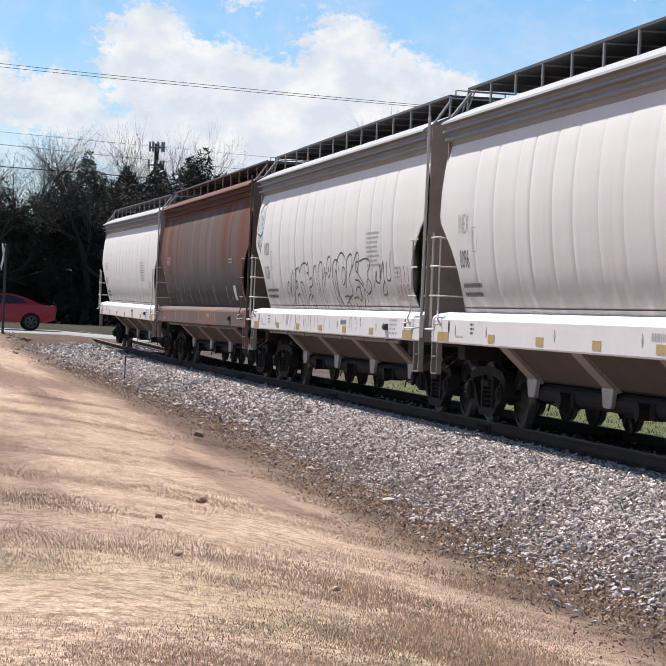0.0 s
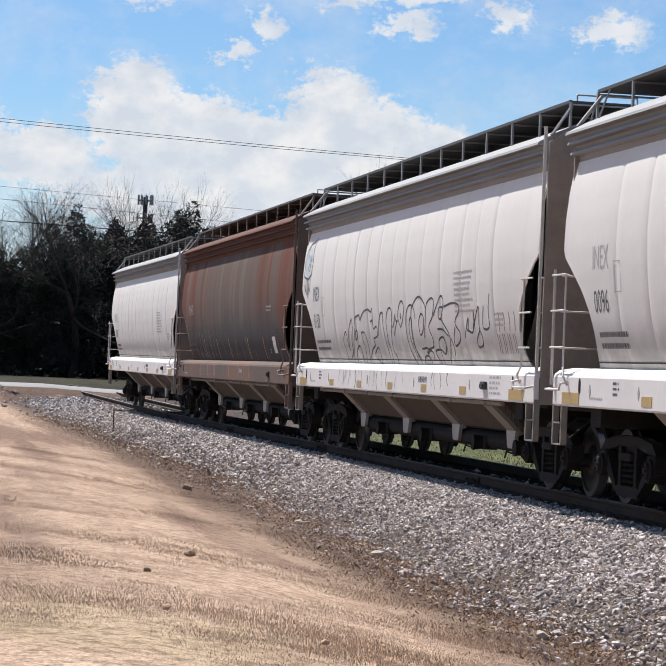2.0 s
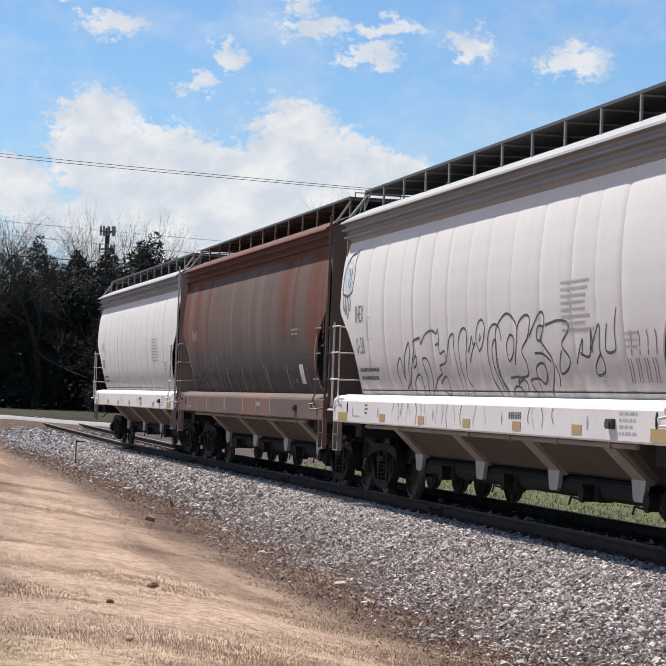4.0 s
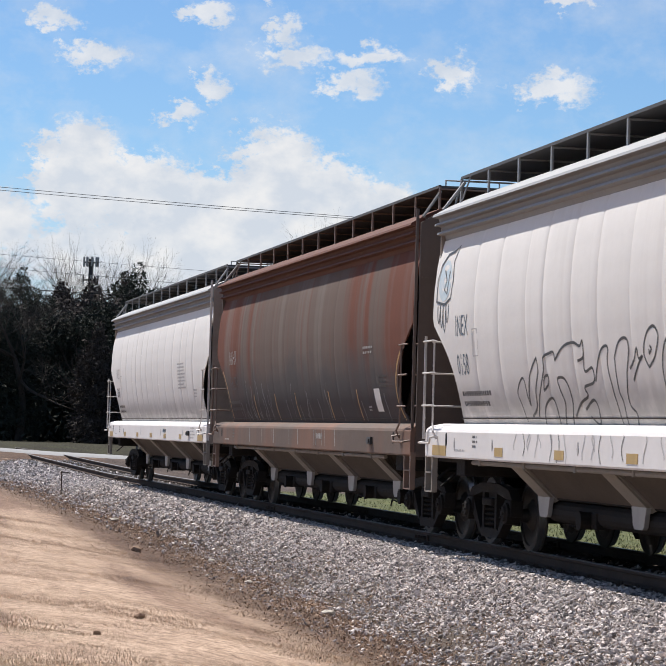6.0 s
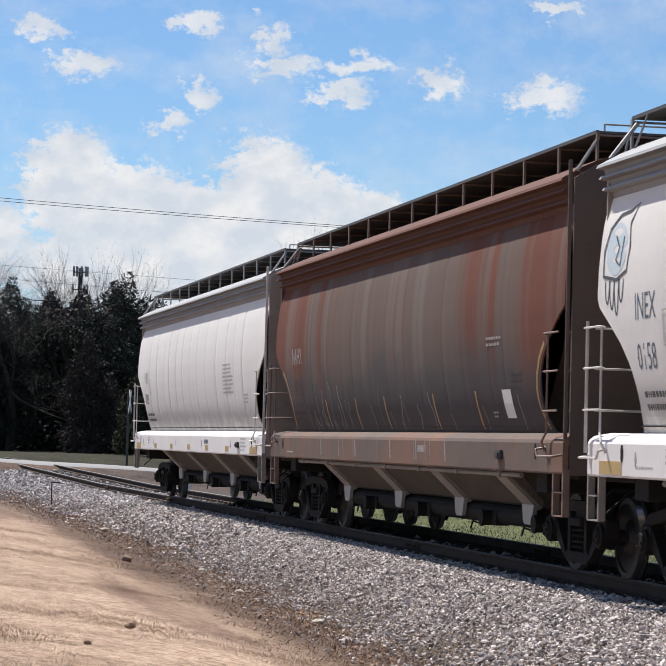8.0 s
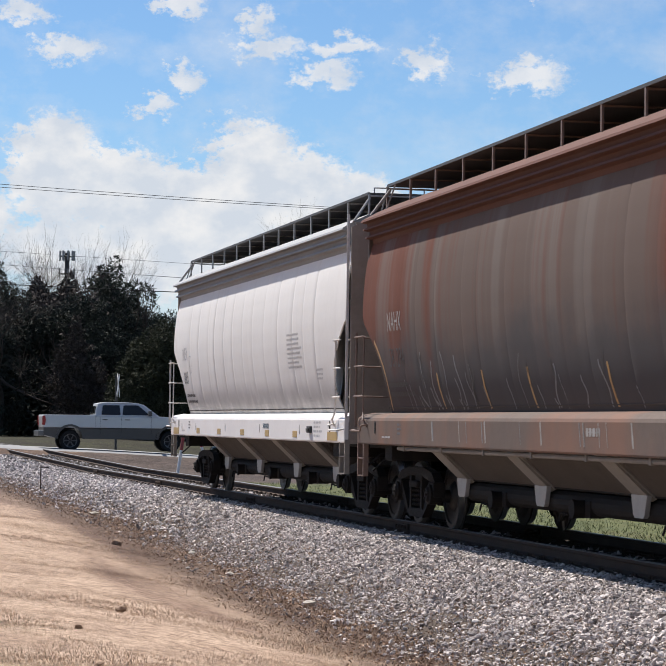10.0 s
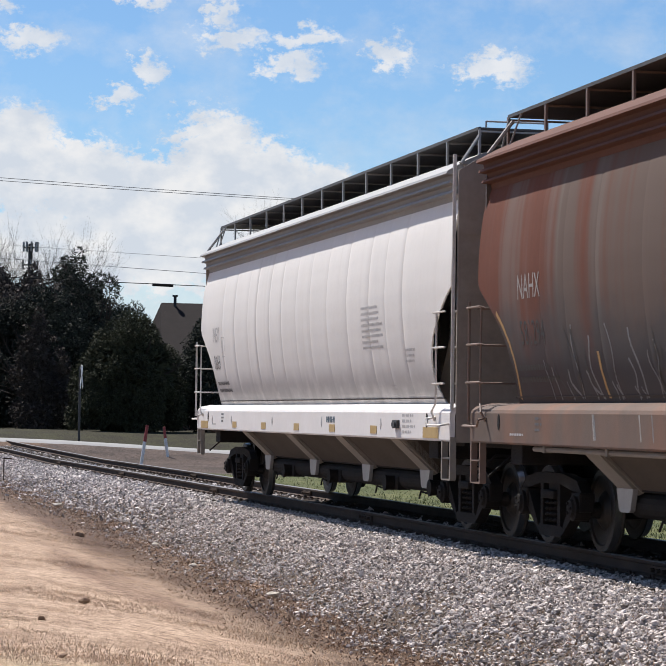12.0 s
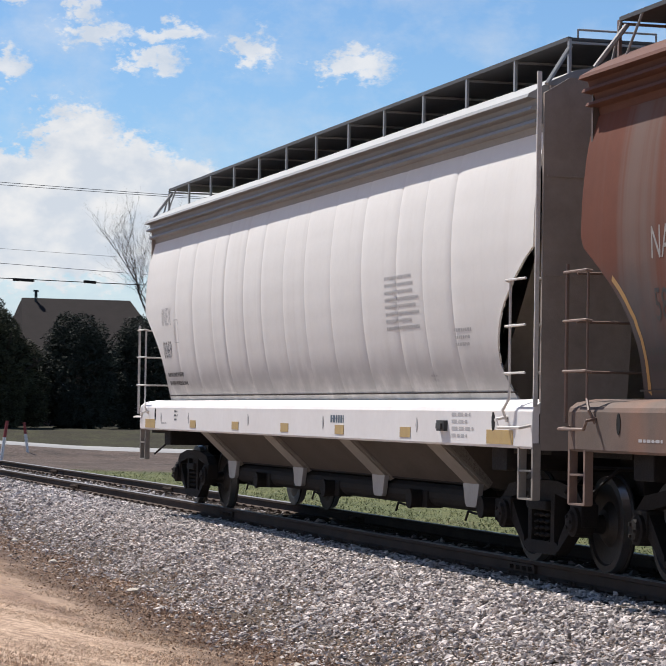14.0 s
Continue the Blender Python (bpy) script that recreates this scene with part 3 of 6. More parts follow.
# ---------- track ----------
track = tagged(new("railway_track"), "rusty steel rails on dark creosoted wooden ties", "railway track", kind="structure")
HEAD = [(-0.036, -0.008), (-0.028, 0.0), (0.028, 0.0), (0.036, -0.008), (0.034, -0.038), (0.010, -0.048), (0.009, -0.128), (0.070, -0.146), (0.070, -0.158), (-0.070, -0.158), (-0.070, -0.146), (-0.009, -0.128), (-0.010, -0.048), (-0.034, -0.038)]
for side in (-0.752, 0.752):
    bm = bmesh.new()
    prev = None
    for u in np.concatenate([np.arange(-150, -20, 2.0), np.arange(-20, 60, 4.0)]):
        row = [bm.verts.new((u, track_y(u) + side + p, float(track_z(u)) + q)) for p, q in HEAD]
        if prev:
            for i in range(len(row)):
                fc = bm.faces.new((prev[i], row[i], row[(i + 1) % len(row)], prev[(i + 1) % len(row)]))
                fc.material_index = 1 if i in (0, 1, 2) else 0
        prev = row
    part("rail", bm, [M["rail"], M["railtop"]], track, "rust-brown rail with a worn bright head")
    # joint bars with bolts
    for u in ((-22.4, -34.3, -46.2, -58.1, -70.0) if side < 0 else (-33.0, -45.0, -57.0)):
        bm = bmesh.new()
        yy, zz = track_y(u) + side, float(track_z(u))
        for sgn in (-1, 1):
            box(bm, u - 0.32, u + 0.32, yy + sgn * 0.030 - 0.014, yy + sgn * 0.030 + 0.014, zz - 0.125, zz - 0.045, 0.006)
            for k in range(4):
                a = u - 0.24 + 0.16 * k
                tube(bm, (a, yy + sgn * 0.04, zz - 0.085), (a, yy + sgn * 0.085, zz - 0.085), 0.022, n=6)
        part("joint_bar", bm, M["rail"], track, "bolted steel joint bar")
bm = bmesh.new()
box(bm, -0.115, 0.115, -1.30, 1.30, -0.17, 0, 0.012)
tie_mesh = mesh_of("tie", bm, M["tie"])
bm = bmesh.new()
for sgn in (-0.752, 0.752):
    box(bm, -0.09, 0.09, sgn - 0.17, sgn + 0.17, 0.0, 0.016)
    for a in (-0.05, 0.05):
        for b in (-0.10, 0.10):
            tube(bm, (a, sgn + b, 0.0), (a, sgn + b, 0.045), 0.016, n=5)
plate_mesh = mesh_of("tie_plate", bm, M["rail"])
for i in range(176):
    u = -12.5 - 0.53 * i
    ti = new("tie", tie_mesh)
    ti.parent = track
    ti.matrix_local = pose(u, track_y(u), float(track_z(u)) - 0.172, 0, 0, random.uniform(-1.5, 1.5))
    if i < 110:
        pl = new("tie_plate", plate_mesh)
        pl.parent = ti


# ---------- hopper cars ----------
def half_width(z):
    return np.interp(z, [1.46, 1.60, 1.80, 2.00, 2.25, 2.55, 2.85, 3.15, 3.45, 3.65, 3.80], [1.335, 1.400, 1.468, 1.513, 1.553, 1.583, 1.595, 1.585, 1.555, 1.52, 1.48])


PANEL_Z = (1.50, 1.58, 1.68, 1.80, 1.95, 2.12, 2.32, 2.55, 2.80, 3.05, 3.30, 3.52, 3.68, 3.80)


def end_x(z):
    """How far the side sheet reaches towards the car's end, at a height."""
    return np.interp(z, [1.46, 1.60, 1.80, 1.95, 2.12, 2.32, 2.55, 2.74, 2.78, 3.9], [7.26, 7.14, 7.05, 7.06, 7.14, 7.32, 7.66, 8.0, 8.17, 8.17])


def side_panel(x0, x1, sgn, first=False, last=False, deep=(0.011, 0.011), seed=1):
    bm = bmesh.new()
    zs = np.linspace(0, 1, 27)
    zs = 1.46 + 2.34 * zs
    cols = [0, 0.06, 0.2, 0.5, 0.8, 0.94, 1.0]
    grid = []
    for z in zs:
        a = -min(end_x(z), 8.02) if first else x0
        b = end_x(z) if last else x1
        row = []
        for c in cols:
            edge = (c in (0, 1.0)) and not ((first and c == 0) or (last and c == 1.0))
            near_edge = c in (0.06, 0.94)
            dip = deep[0 if c < 0.5 else 1] * (1.0 if edge else 0.15 if near_edge else 0.0)
            xx = a + (b - a) * c
            wob = 0.001 * noise.noise(Vector((xx * 0.9 + seed, z * 0.7, sgn)))
            row.append(bm.verts.new((xx, sgn * (half_width(z) - dip + wob), z)))
        row.insert(0, bm.verts.new((row[0].co.x, row[0].co.y - sgn * 0.02, z)))
        row.append(bm.verts.new((row[-1].co.x, row[-1].co.y - sgn * 0.02, z)))
        grid.append(row)
    # the folded-in rims have corners of their own, so that the sheet keeps a soft crease
    for p, q in zip(grid, grid[1:]):
        for i in range(1, len(p) - 2):
            bm.faces.new((p[i], p[i + 1], q[i + 1], q[i]))
        for i, j in ((0, 1), (-1, -2)):
            bm.faces.new((p[i], bm.verts.new(p[j].co), bm.verts.new(q[j].co), q[i]))
    return bm


EAVE = [(1.465, 3.78), (1.485, 3.865), (1.580, 3.876), (1.566, 3.906), (1.505, 3.912), (1.53, 3.975), (1.615, 3.986), (1.601, 4.016), (1.54, 4.022), (1.56, 4.08), (1.645, 4.092), (1.630, 4.125), (1.42, 4.245), (1.20, 4.345), (0.8, 4.42), (0.0, 4.46)]


def lathe(bm, prof, n, axis_y=True):
    """prof: (radius, y) turned about the y axis."""
    rings = []
    for r_, y in prof:
        rings.append([bm.verts.new((r_ * math.cos(2 * math.pi * i / n), y, r_ * math.sin(2 * math.pi * i / n))) for i in range(n)])
    for a, b in zip(rings, rings[1:]):
        for i in range(n):
            bm.faces.new((a[i], a[(i + 1) % n], b[(i + 1) % n], b[i]))
    bm.faces.new(rings[0])
    bm.faces.new(list(reversed(rings[-1])))
    return rings


WHEEL_R = 0.42
SHARED = {}


def shared(key, make, mat, smooth=False):
    if key not in SHARED:
        SHARED[key] = mesh_of(key.split("/")[0], make(), mat, smooth)
    return SHARED[key]


def shared_pieces(key, make, mat, by, smooth=False):
    """Like shared, but one mesh for each side and end of the car."""
    if key not in SHARED:
        whole = make()
        seen, groups = set(), {}
        for v in whole.verts:
            if v in seen:
                continue
            stack, comp = [v], []
            seen.add(v)
            while stack:
                a = stack.pop()
                comp.append(a)
                for e in a.link_edges:
                    o = e.other_vert(a)
                    if o not in seen:
                        seen.add(o)
                        stack.append(o)
            c = sum((q.co for q in comp), Vector()) / len(comp)
            g = ((c.x > 0) if "x" in by else 0, (c.y > 0) if "y" in by else 0)
            groups.setdefault(g, set()).update(comp)
        SHARED[key] = []
        for g, keep in groups.items():
            index = {v: i for i, v in enumerate(whole.verts)}
            cut = whole.copy()
            cut.verts.ensure_lookup_table()
            keep_i = {index[v] for v in keep}
            bmesh.ops.delete(cut, geom=[cut.verts[i] for i in range(len(cut.verts)) if i not in keep_i], context="VERTS")
            SHARED[key].append(mesh_of(key.split("/")[0], cut, mat, smooth))
        whole.free()
    return SHARED[key]


def pieces(name, meshes, parent, label="", x=0.0):
    for me in meshes:
        part(name, me, None, parent, label).location.x = x


def wheel_bm(sgn):
    bm = bmesh.new()
    lathe(bm, [(0.10, sgn * 0.62), (0.10, sgn * 0.66), (0.32, sgn * 0.70), (0.35, sgn * 0.695), (0.445, sgn * 0.695), (0.447, sgn * 0.712), (0.424, sgn * 0.728), (0.418, sgn * 0.80), (0.36, sgn * 0.805),
               (0.345, sgn * 0.785), (0.20, sgn * 0.765), (0.13, sgn * 0.82), (0.09, sgn * 0.83)], 40)
    for f in bm.faces:
        c = f.calc_center_median()
        rr = math.hypot(c.x, c.z)
        if len(f.verts) == 4 and 0.415 < rr < 0.446 and abs(c.y) > 0.72:
            f.material_index = 1
    return bm


def axle_bm():
    bm = bmesh.new()
    lathe(bm, [(0.07, -1.0), (0.08, -0.9), (0.09, -0.8), (0.085, 0.0), (0.09, 0.8), (0.08, 0.9), (0.07, 1.0)], 14)
    return bm


def side_frame_bm(sgn):
    bm = bmesh.new()
    y0, y1 = sorted((sgn * 0.94, sgn * 1.06))
    prism(bm, [(-1.02, 0.60), (-0.85, 0.72), (-0.40, 0.78), (0.40, 0.78), (0.85, 0.72), (1.02, 0.60), (0.98, 0.52), (0.80, 0.60), (0.34, 0.665), (-0.34, 0.665), (-0.80, 0.60), (-0.98, 0.52)], y0, y1, "y")
    prism(bm, [(-0.36, 0.12), (0.36, 0.12), (0.44, 0.20), (0.36, 0.235), (-0.36, 0.235), (-0.44, 0.20)], y0, y1, "y")
    for s in (-1, 1):
        prism(bm, [(s * 0.24, 0.22), (s * 0.33, 0.22), (s * 0.33, 0.68), (s * 0.24, 0.68)], y0, y1, "y")
        prism(bm, [(s * 0.40, 0.14), (s * 0.44, 0.26), (s * 0.80, 0.62), (s * 0.95, 0.60), (s * 0.96, 0.50)], y0, y1, "y")
        box(bm, s * 0.89 - 0.14, s * 0.89 + 0.14, y0 - 0.02, y1 + 0.02, 0.40, 0.60, 0.02)
    return bm


def spring_bm(sgn):
    bm = bmesh.new()
    for a in (-0.13, 0.0, 0.13):
        pts = [Vector((a + 0.058 * math.cos(t), sgn * 1.0 + 0.058 * math.sin(t), 0.24 + 0.27 * t / (2 * math.pi * 4.5))) for t in np.linspace(0, 2 * math.pi * 4.5, 46)]
        rod(bm, pts, 0.017, 4)
    box(bm, -0.22, 0.22, sgn * 1.0 - 0.10, sgn * 1.0 + 0.10, 0.51, 0.60, 0.02)
    return bm


def bearing_bm(sgn):
    bm = bmesh.new()
    r = lathe(bm, [(0.04, sgn * 1.15), (0.085, sgn * 1.145), (0.10, sgn * 1.12), (0.13, sgn * 1.11), (0.13, sgn * 0.95), (0.10, sgn * 0.93)], 16)
    for k in range(3):
        t = 2 * math.pi * k / 3
        tube(bm, (0.055 * math.cos(t), sgn * 1.13, 0.055 * math.sin(t)), (0.055 * math.cos(t), sgn * 1.165, 0.055 * math.sin(t)), 0.016, n=6)
    return bm


def text_mesh(words, size, mat, x, z, squeeze=1.0, sgn=-1, lift=0.002, flat_y=None):
    """Stencilled characters laid on the curved side sheet, reading towards +x."""
    cu = bpy.data.curves.new("lettering", "FONT")
    cu.body, cu.size, cu.resolution_u = words, size, 2
    ob = bpy.data.objects.new("lettering", cu)
    scene.collection.objects.link(ob)
    bpy.context.view_layer.update()
    me = bpy.data.meshes.new_from_object(ob.evaluated_get(bpy.context.evaluated_depsgraph_get()))
    bpy.data.objects.remove(ob)
    me.name = "lettering"
    for v in me.vertices:
        zz = z + v.co.y
        v.co = (x + v.co.x * squeeze, sgn * ((half_width(zz) if flat_y is None else flat_y) + lift), zz)
    me.materials.clear()
    me.materials.append(mat)
    return me


def strip_bm(pts, wide, flat_y=None, lift=0.002):
    """A painted line of some width along points (x, z) on the near side sheet."""
    bm = bmesh.new()
    prev = None
    for i, (x, z) in enumerate(pts):
        a, b = pts[max(i - 1, 0)], pts[min(i + 1, len(pts) - 1)]
        d = Vector((b[0] - a[0], b[1] - a[1]))
        n = Vector((-d.y, d.x)).normalized() * wide / 2 if d.length else Vector((wide / 2, 0))
        row = []
        for s in (-1, 1):
            xx, zz = x + n.x * s, z + n.y * s
            row.append(bm.verts.new((xx, -((half_width(zz) if flat_y is None else flat_y) + lift), zz)))
        if prev:
            bm.faces.new((prev[0], prev[1], row[1], row[0]))
        prev = row
    return bm


def writing(car, mat, label, x, z, wide, high, lines, r, flat_y=None, slots=6):
    """A block of writing too small to read: each line one ragged bar, thick where words stand."""
    lh = high / lines
    for i in range(lines):
        bm = bmesh.new()
        zz = z + high - lh * (i + 0.5)
        a, end = x, x + wide * r.uniform(0.7, 1.0)
        prev = None
        while a < end:
            b = min(a + r.uniform(0.5, 1.4) * wide / slots, end)
            for u, t in ((a, 0.02), (a + 0.002, 0.24), (b - 0.002, 0.24), (b, 0.02)):
                row = [bm.verts.new((u, -((half_width(q) if flat_y is None else flat_y) + 0.002), q)) for q in (zz - lh * t, zz + lh * t)]
                if prev:
                    bm.faces.new((prev[0], row[0], row[1], prev[1]))
                prev = row
            a = b + wide / slots * 0.35
        part("marking", bm, mat, car, label)


def patch_bm(x0, x1, z0, z1, flat_y=1.605):
    bm = bmesh.new()
    box(bm, x0, x1, -flat_y - 0.005, -flat_y + 0.005, z0, z1)
    return bm


SILL_Y = 1.60
WHEELSETS = []


def hopper_car(label, brown=False):
    k = "b" if brown else "w"
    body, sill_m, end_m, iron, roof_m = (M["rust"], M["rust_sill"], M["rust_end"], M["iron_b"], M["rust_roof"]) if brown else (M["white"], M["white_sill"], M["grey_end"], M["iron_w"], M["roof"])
    car = tagged(new("hopper_car"), label, "freight car", "hopper cars of the train")
    # side sheets: fourteen panels between the seams, the outer ones cut away over the trucks
    sr = random.Random(77 if brown else 44)
    seam = [-7.0 + i + (sr.uniform(-0.24, 0.24) if 0 < i < 14 else 0.0) for i in range(15)]
    crease = [(0.004 if brown else 0.012) * sr.choice((0.5, 0.8, 1.0, 1.6)) for i in range(15)]
    for sgn, nm in ((-1, "near"), (1, "far")):
        for i in range(14):
            key = f"side_panel/{k}{nm}{i}"
            if key not in SHARED:
                bm = side_panel(seam[i], seam[i + 1], sgn, i == 0, i == 13, (crease[i], crease[i + 1]), seed=i * 3.7 + (20 if brown else 0))
                SHARED[key] = mesh_of("side_panel", bm, body, True)
            part("side_panel", SHARED[key], None, car)

    def roof():
        bm = bmesh.new()
        prism(bm, [(-a, b) for a, b in EAVE] + [(a, b) for a, b in reversed(EAVE[:-1])], -8.0, 8.12)
        return bm
    part("roof", shared("roof/" + k, roof, roof_m), None, car, "ribbed roof with stepped eaves")

    def sill():
        bm = bmesh.new()
        prism(bm, [(-1.36, 1.50), (-1.53, 1.468), (-1.585, 1.425), (-SILL_Y, 1.39), (-SILL_Y, 1.09), (-1.585, 1.07), (-1.40, 1.07), (-1.40, 1.11), (-1.54, 1.11), (-1.54, 1.37), (-1.30, 1.46)], -8.23, 8.23)
        prism(bm, [(1.36, 1.50), (1.53, 1.468), (1.585, 1.425), (SILL_Y, 1.39), (SILL_Y, 1.09), (1.585, 1.07), (1.40, 1.07), (1.40, 1.11), (1.54, 1.11), (1.54, 1.37), (1.30, 1.46)], -8.23, 8.23)
        return bm
    pieces("side_sill", shared_pieces("side_sill/" + k, sill, sill_m, "y"), car, "streaked brown side sill" if brown else "bright white side sill", 0.0)

    def one(name, key, make, mat, label=""):
        """A part with a mesh that alike cars share."""
        return part(name, shared(f"{name}/{k}{key}", make, mat), None, car, label)

    def bar_of(pts, r):
        bm = bmesh.new()
        rod(bm, pts, r)
        for p_ in pts[1:-1]:
            bmesh.ops.create_icosphere(bm, subdivisions=1, radius=r, matrix=Matrix.Translation(p_))
        return bm

    def solid(outline, a0, a1, axis):
        bm = bmesh.new()
        prism(bm, outline, a0, a1, axis)
        return bm

    def block(*dims):
        bm = bmesh.new()
        box(bm, *dims)
        return bm

    plate = "dark brown end plate" if brown else "mottled grey end plate"
    for s in (-1, 1):
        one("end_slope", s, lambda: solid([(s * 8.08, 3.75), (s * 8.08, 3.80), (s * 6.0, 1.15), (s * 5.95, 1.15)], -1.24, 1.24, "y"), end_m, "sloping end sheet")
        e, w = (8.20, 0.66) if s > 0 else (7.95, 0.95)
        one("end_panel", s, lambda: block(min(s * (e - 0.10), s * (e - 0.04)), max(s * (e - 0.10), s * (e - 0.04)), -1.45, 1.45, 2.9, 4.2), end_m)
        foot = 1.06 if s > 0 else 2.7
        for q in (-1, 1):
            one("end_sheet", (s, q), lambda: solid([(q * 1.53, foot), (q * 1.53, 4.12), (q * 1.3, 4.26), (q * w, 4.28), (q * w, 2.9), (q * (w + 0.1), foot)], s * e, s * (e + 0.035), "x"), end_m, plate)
            for zz in (1.8, 2.55, 3.4) if s > 0 else ():
                one("end_seam", (s, q, zz), lambda: block(8.235, 8.247, min(q * 1.0, q * 1.5), max(q * 1.0, q * 1.5), zz, zz + 0.02), end_m)

    for q in (-1, 1):
        one("sheet_joint", q, lambda: block(-7.22, 7.22, min(q * 1.36, q * 1.393), max(q * 1.36, q * 1.393), 1.557, 1.570), M["hopper"], "dark joint under the side sheet")

    def post():
        bm = bmesh.new()
        for s in (1,):
            for q in (-1, 1):
                box(bm, min(s * 8.225, s * 8.25), max(s * 8.225, s * 8.25), min(q * 1.56, q * 1.60), max(q * 1.56, q * 1.60), 1.43, 4.30, 0.008)
        return bm
    pieces("corner_post", shared_pieces("corner_post/" + k, post, end_m if brown else iron, "xy"), car, "", 0.0)

    def under():
        bm = bmesh.new()
        box(bm, -8.25, 8.25, -0.36, 0.36, 0.72, 1.12, 0.02)
        for s in (-1, 1):
            box(bm, min(s * 7.3, s * 8.22), max(s * 7.3, s * 8.22), -1.42, 1.42, 1.02, 1.08)
            box(bm, min(s * 6.8, s * 7.2), max(s * 6.8, s * 7.2), -1.45, 1.45, 0.86, 1.1, 0.02)
            box(bm, min(s * 8.05, s * 8.3), max(s * 8.05, s * 8.3), -0.6, 0.6, 0.68, 1.06, 0.02)
        return bm
    part("center_sill", shared("center_sill/" + k, under, M["truck"]), None, car)

    def bays():
        bm = bmesh.new()
        prism(bm, [(-1.40, 1.13), (1.40, 1.13), (0.90, 0.66), (0.6, 0.60), (-0.6, 0.60), (-0.90, 0.66)], -5.2, 5.2)
        return bm
    part("hopper_bay", shared("hopper_bay/" + k, bays, M["hopper"]), None, car, "dusty brown sloping hopper bottom")

    def rib():
        bm = bmesh.new()
        for q in (-1, 1):
            prism(bm, [(q * 1.46, 1.12), (q * 1.30, 1.12), (q * 0.86, 0.66), (q * 0.93, 0.62)], -0.22, 0.22)
            prism(bm, [(q * 1.42, 1.10), (q * 1.22, 1.10), (q * 0.86, 0.70), (q * 0.9, 0.64)], 0.22, 0.25)
        return bm

    def bracket():
        bm = bmesh.new()
        for q in (-1, 1):
            prism(bm, [(-0.24, 0.68), (0.24, 0.68), (0.17, 0.48), (0.12, 0.45), (-0.12, 0.45), (-0.17, 0.48)], min(q * 0.95, q * 1.0), max(q * 0.95, q * 1.0), "y")
        return bm
    for x in (-4.9, -1.5, 1.85, 4.95):
        pieces("hopper_rib", shared_pieces("hopper_rib", rib, M["rib"], "y"), car, "dusty slanting rib", x)
        pieces("bracket", shared_pieces("bracket", bracket, M["galv"], "y"), car, "grey steel outlet bracket", x)

    def pipes():
        bm = bmesh.new()
        for q in (-1, 1):
            tube(bm, (-4.9, q * 0.82, 0.52), (4.9, q * 0.82, 0.52), 0.125, n=14)
            tube(bm, (-4.9, q * 0.90, 0.67), (4.9, q * 0.90, 0.67), 0.018, n=6)
        return bm
    pieces("outlet_pipe", shared_pieces("outlet_pipe", pipes, M["truck"], "y"), car, "long dull outlet pipe", 0.0)

    def cap():
        bm = bmesh.new()
        tube(bm, (0, -1.06, 0.47), (0, -0.76, 0.47), 0.095, n=16)
        tube(bm, (0, -1.08, 0.47), (0, -1.05, 0.47), 0.105, n=16)
        box(bm, 0.08, 0.26, -0.96, -0.78, 0.38, 0.56, 0.02)
        rod(bm, [(-0.1, -1.08, 0.40), (-0.22, -1.12, 0.42), (-0.3, -1.12, 0.33)], 0.012)
        return bm
    for x in (-3.3, -0.1, 3.2, 5.45):
        part("outlet_cap", shared("outlet_cap", cap, M["truck"]), None, car).location.x = x
    if brown or "graffiti" in label:
        bm = bmesh.new()
        tube(bm, (-6.2, -1.50, 1.035), (6.4, -1.50, 1.035), 0.028, n=8)
        for x in np.arange(-5.8, 6.4, 1.9):
            box(bm, x - 0.03, x + 0.03, -1.54, -1.46, 1.0, 1.11)
        part("air_pipe", bm, M["rib"], car)

    # running boards along the roof
    def board():
        bm = bmesh.new()
        for q in (-1, 1):
            box(bm, -8.05, 8.1, min(q * 0.42, q * 1.26), max(q * 0.42, q * 1.26), 4.605, 4.63)
            box(bm, -8.05, 8.1, min(q * 1.24, q * 1.27), max(q * 1.24, q * 1.27), 4.60, 4.636)
        for s in (-1, 1):
            box(bm, min(s * 7.5, s * 8.1), max(s * 7.5, s * 8.1), -0.42, 0.42, 4.605, 4.63)
        return bm
    pieces("running_board", shared_pieces("running_board/" + k, board, M["grate"], "y"), car, "dark steel grating roof walk", 0.0)

    def stanchion():
        bm = bmesh.new()
        for q in (-1, 1):
            box(bm, -0.022, 0.022, q * 1.255 - 0.012, q * 1.255 + 0.012, 4.28, 4.615)
            box(bm, -0.015, 0.015, min(q * 0.42, q * 1.25), max(q * 0.42, q * 1.25), 4.575, 4.595)
        return bm
    for i in range(13):
        pieces("stanchion", shared_pieces("stanchion/" + k, stanchion, M["iron_b"] if brown else M["galv"], "y"), car, "", -8.08 + 1.348 * i)

    def hatch():
        bm = bmesh.new()
        box(bm, -0.62, 0.62, -0.40, 0.40, 4.43, 4.58, 0.03)
        for x in (-0.45, 0.45):
            box(bm, x - 0.04, x + 0.04, -0.46, 0.46, 4.56, 4.60, 0.008)
        return bm
    for i in range(10):
        part("roof_hatch", shared("roof_hatch/" + k, hatch, roof_m), None, car).location.x = -6.3 + 1.4 * i

    rail_m = M["chalk"] if brown else M["galv"]
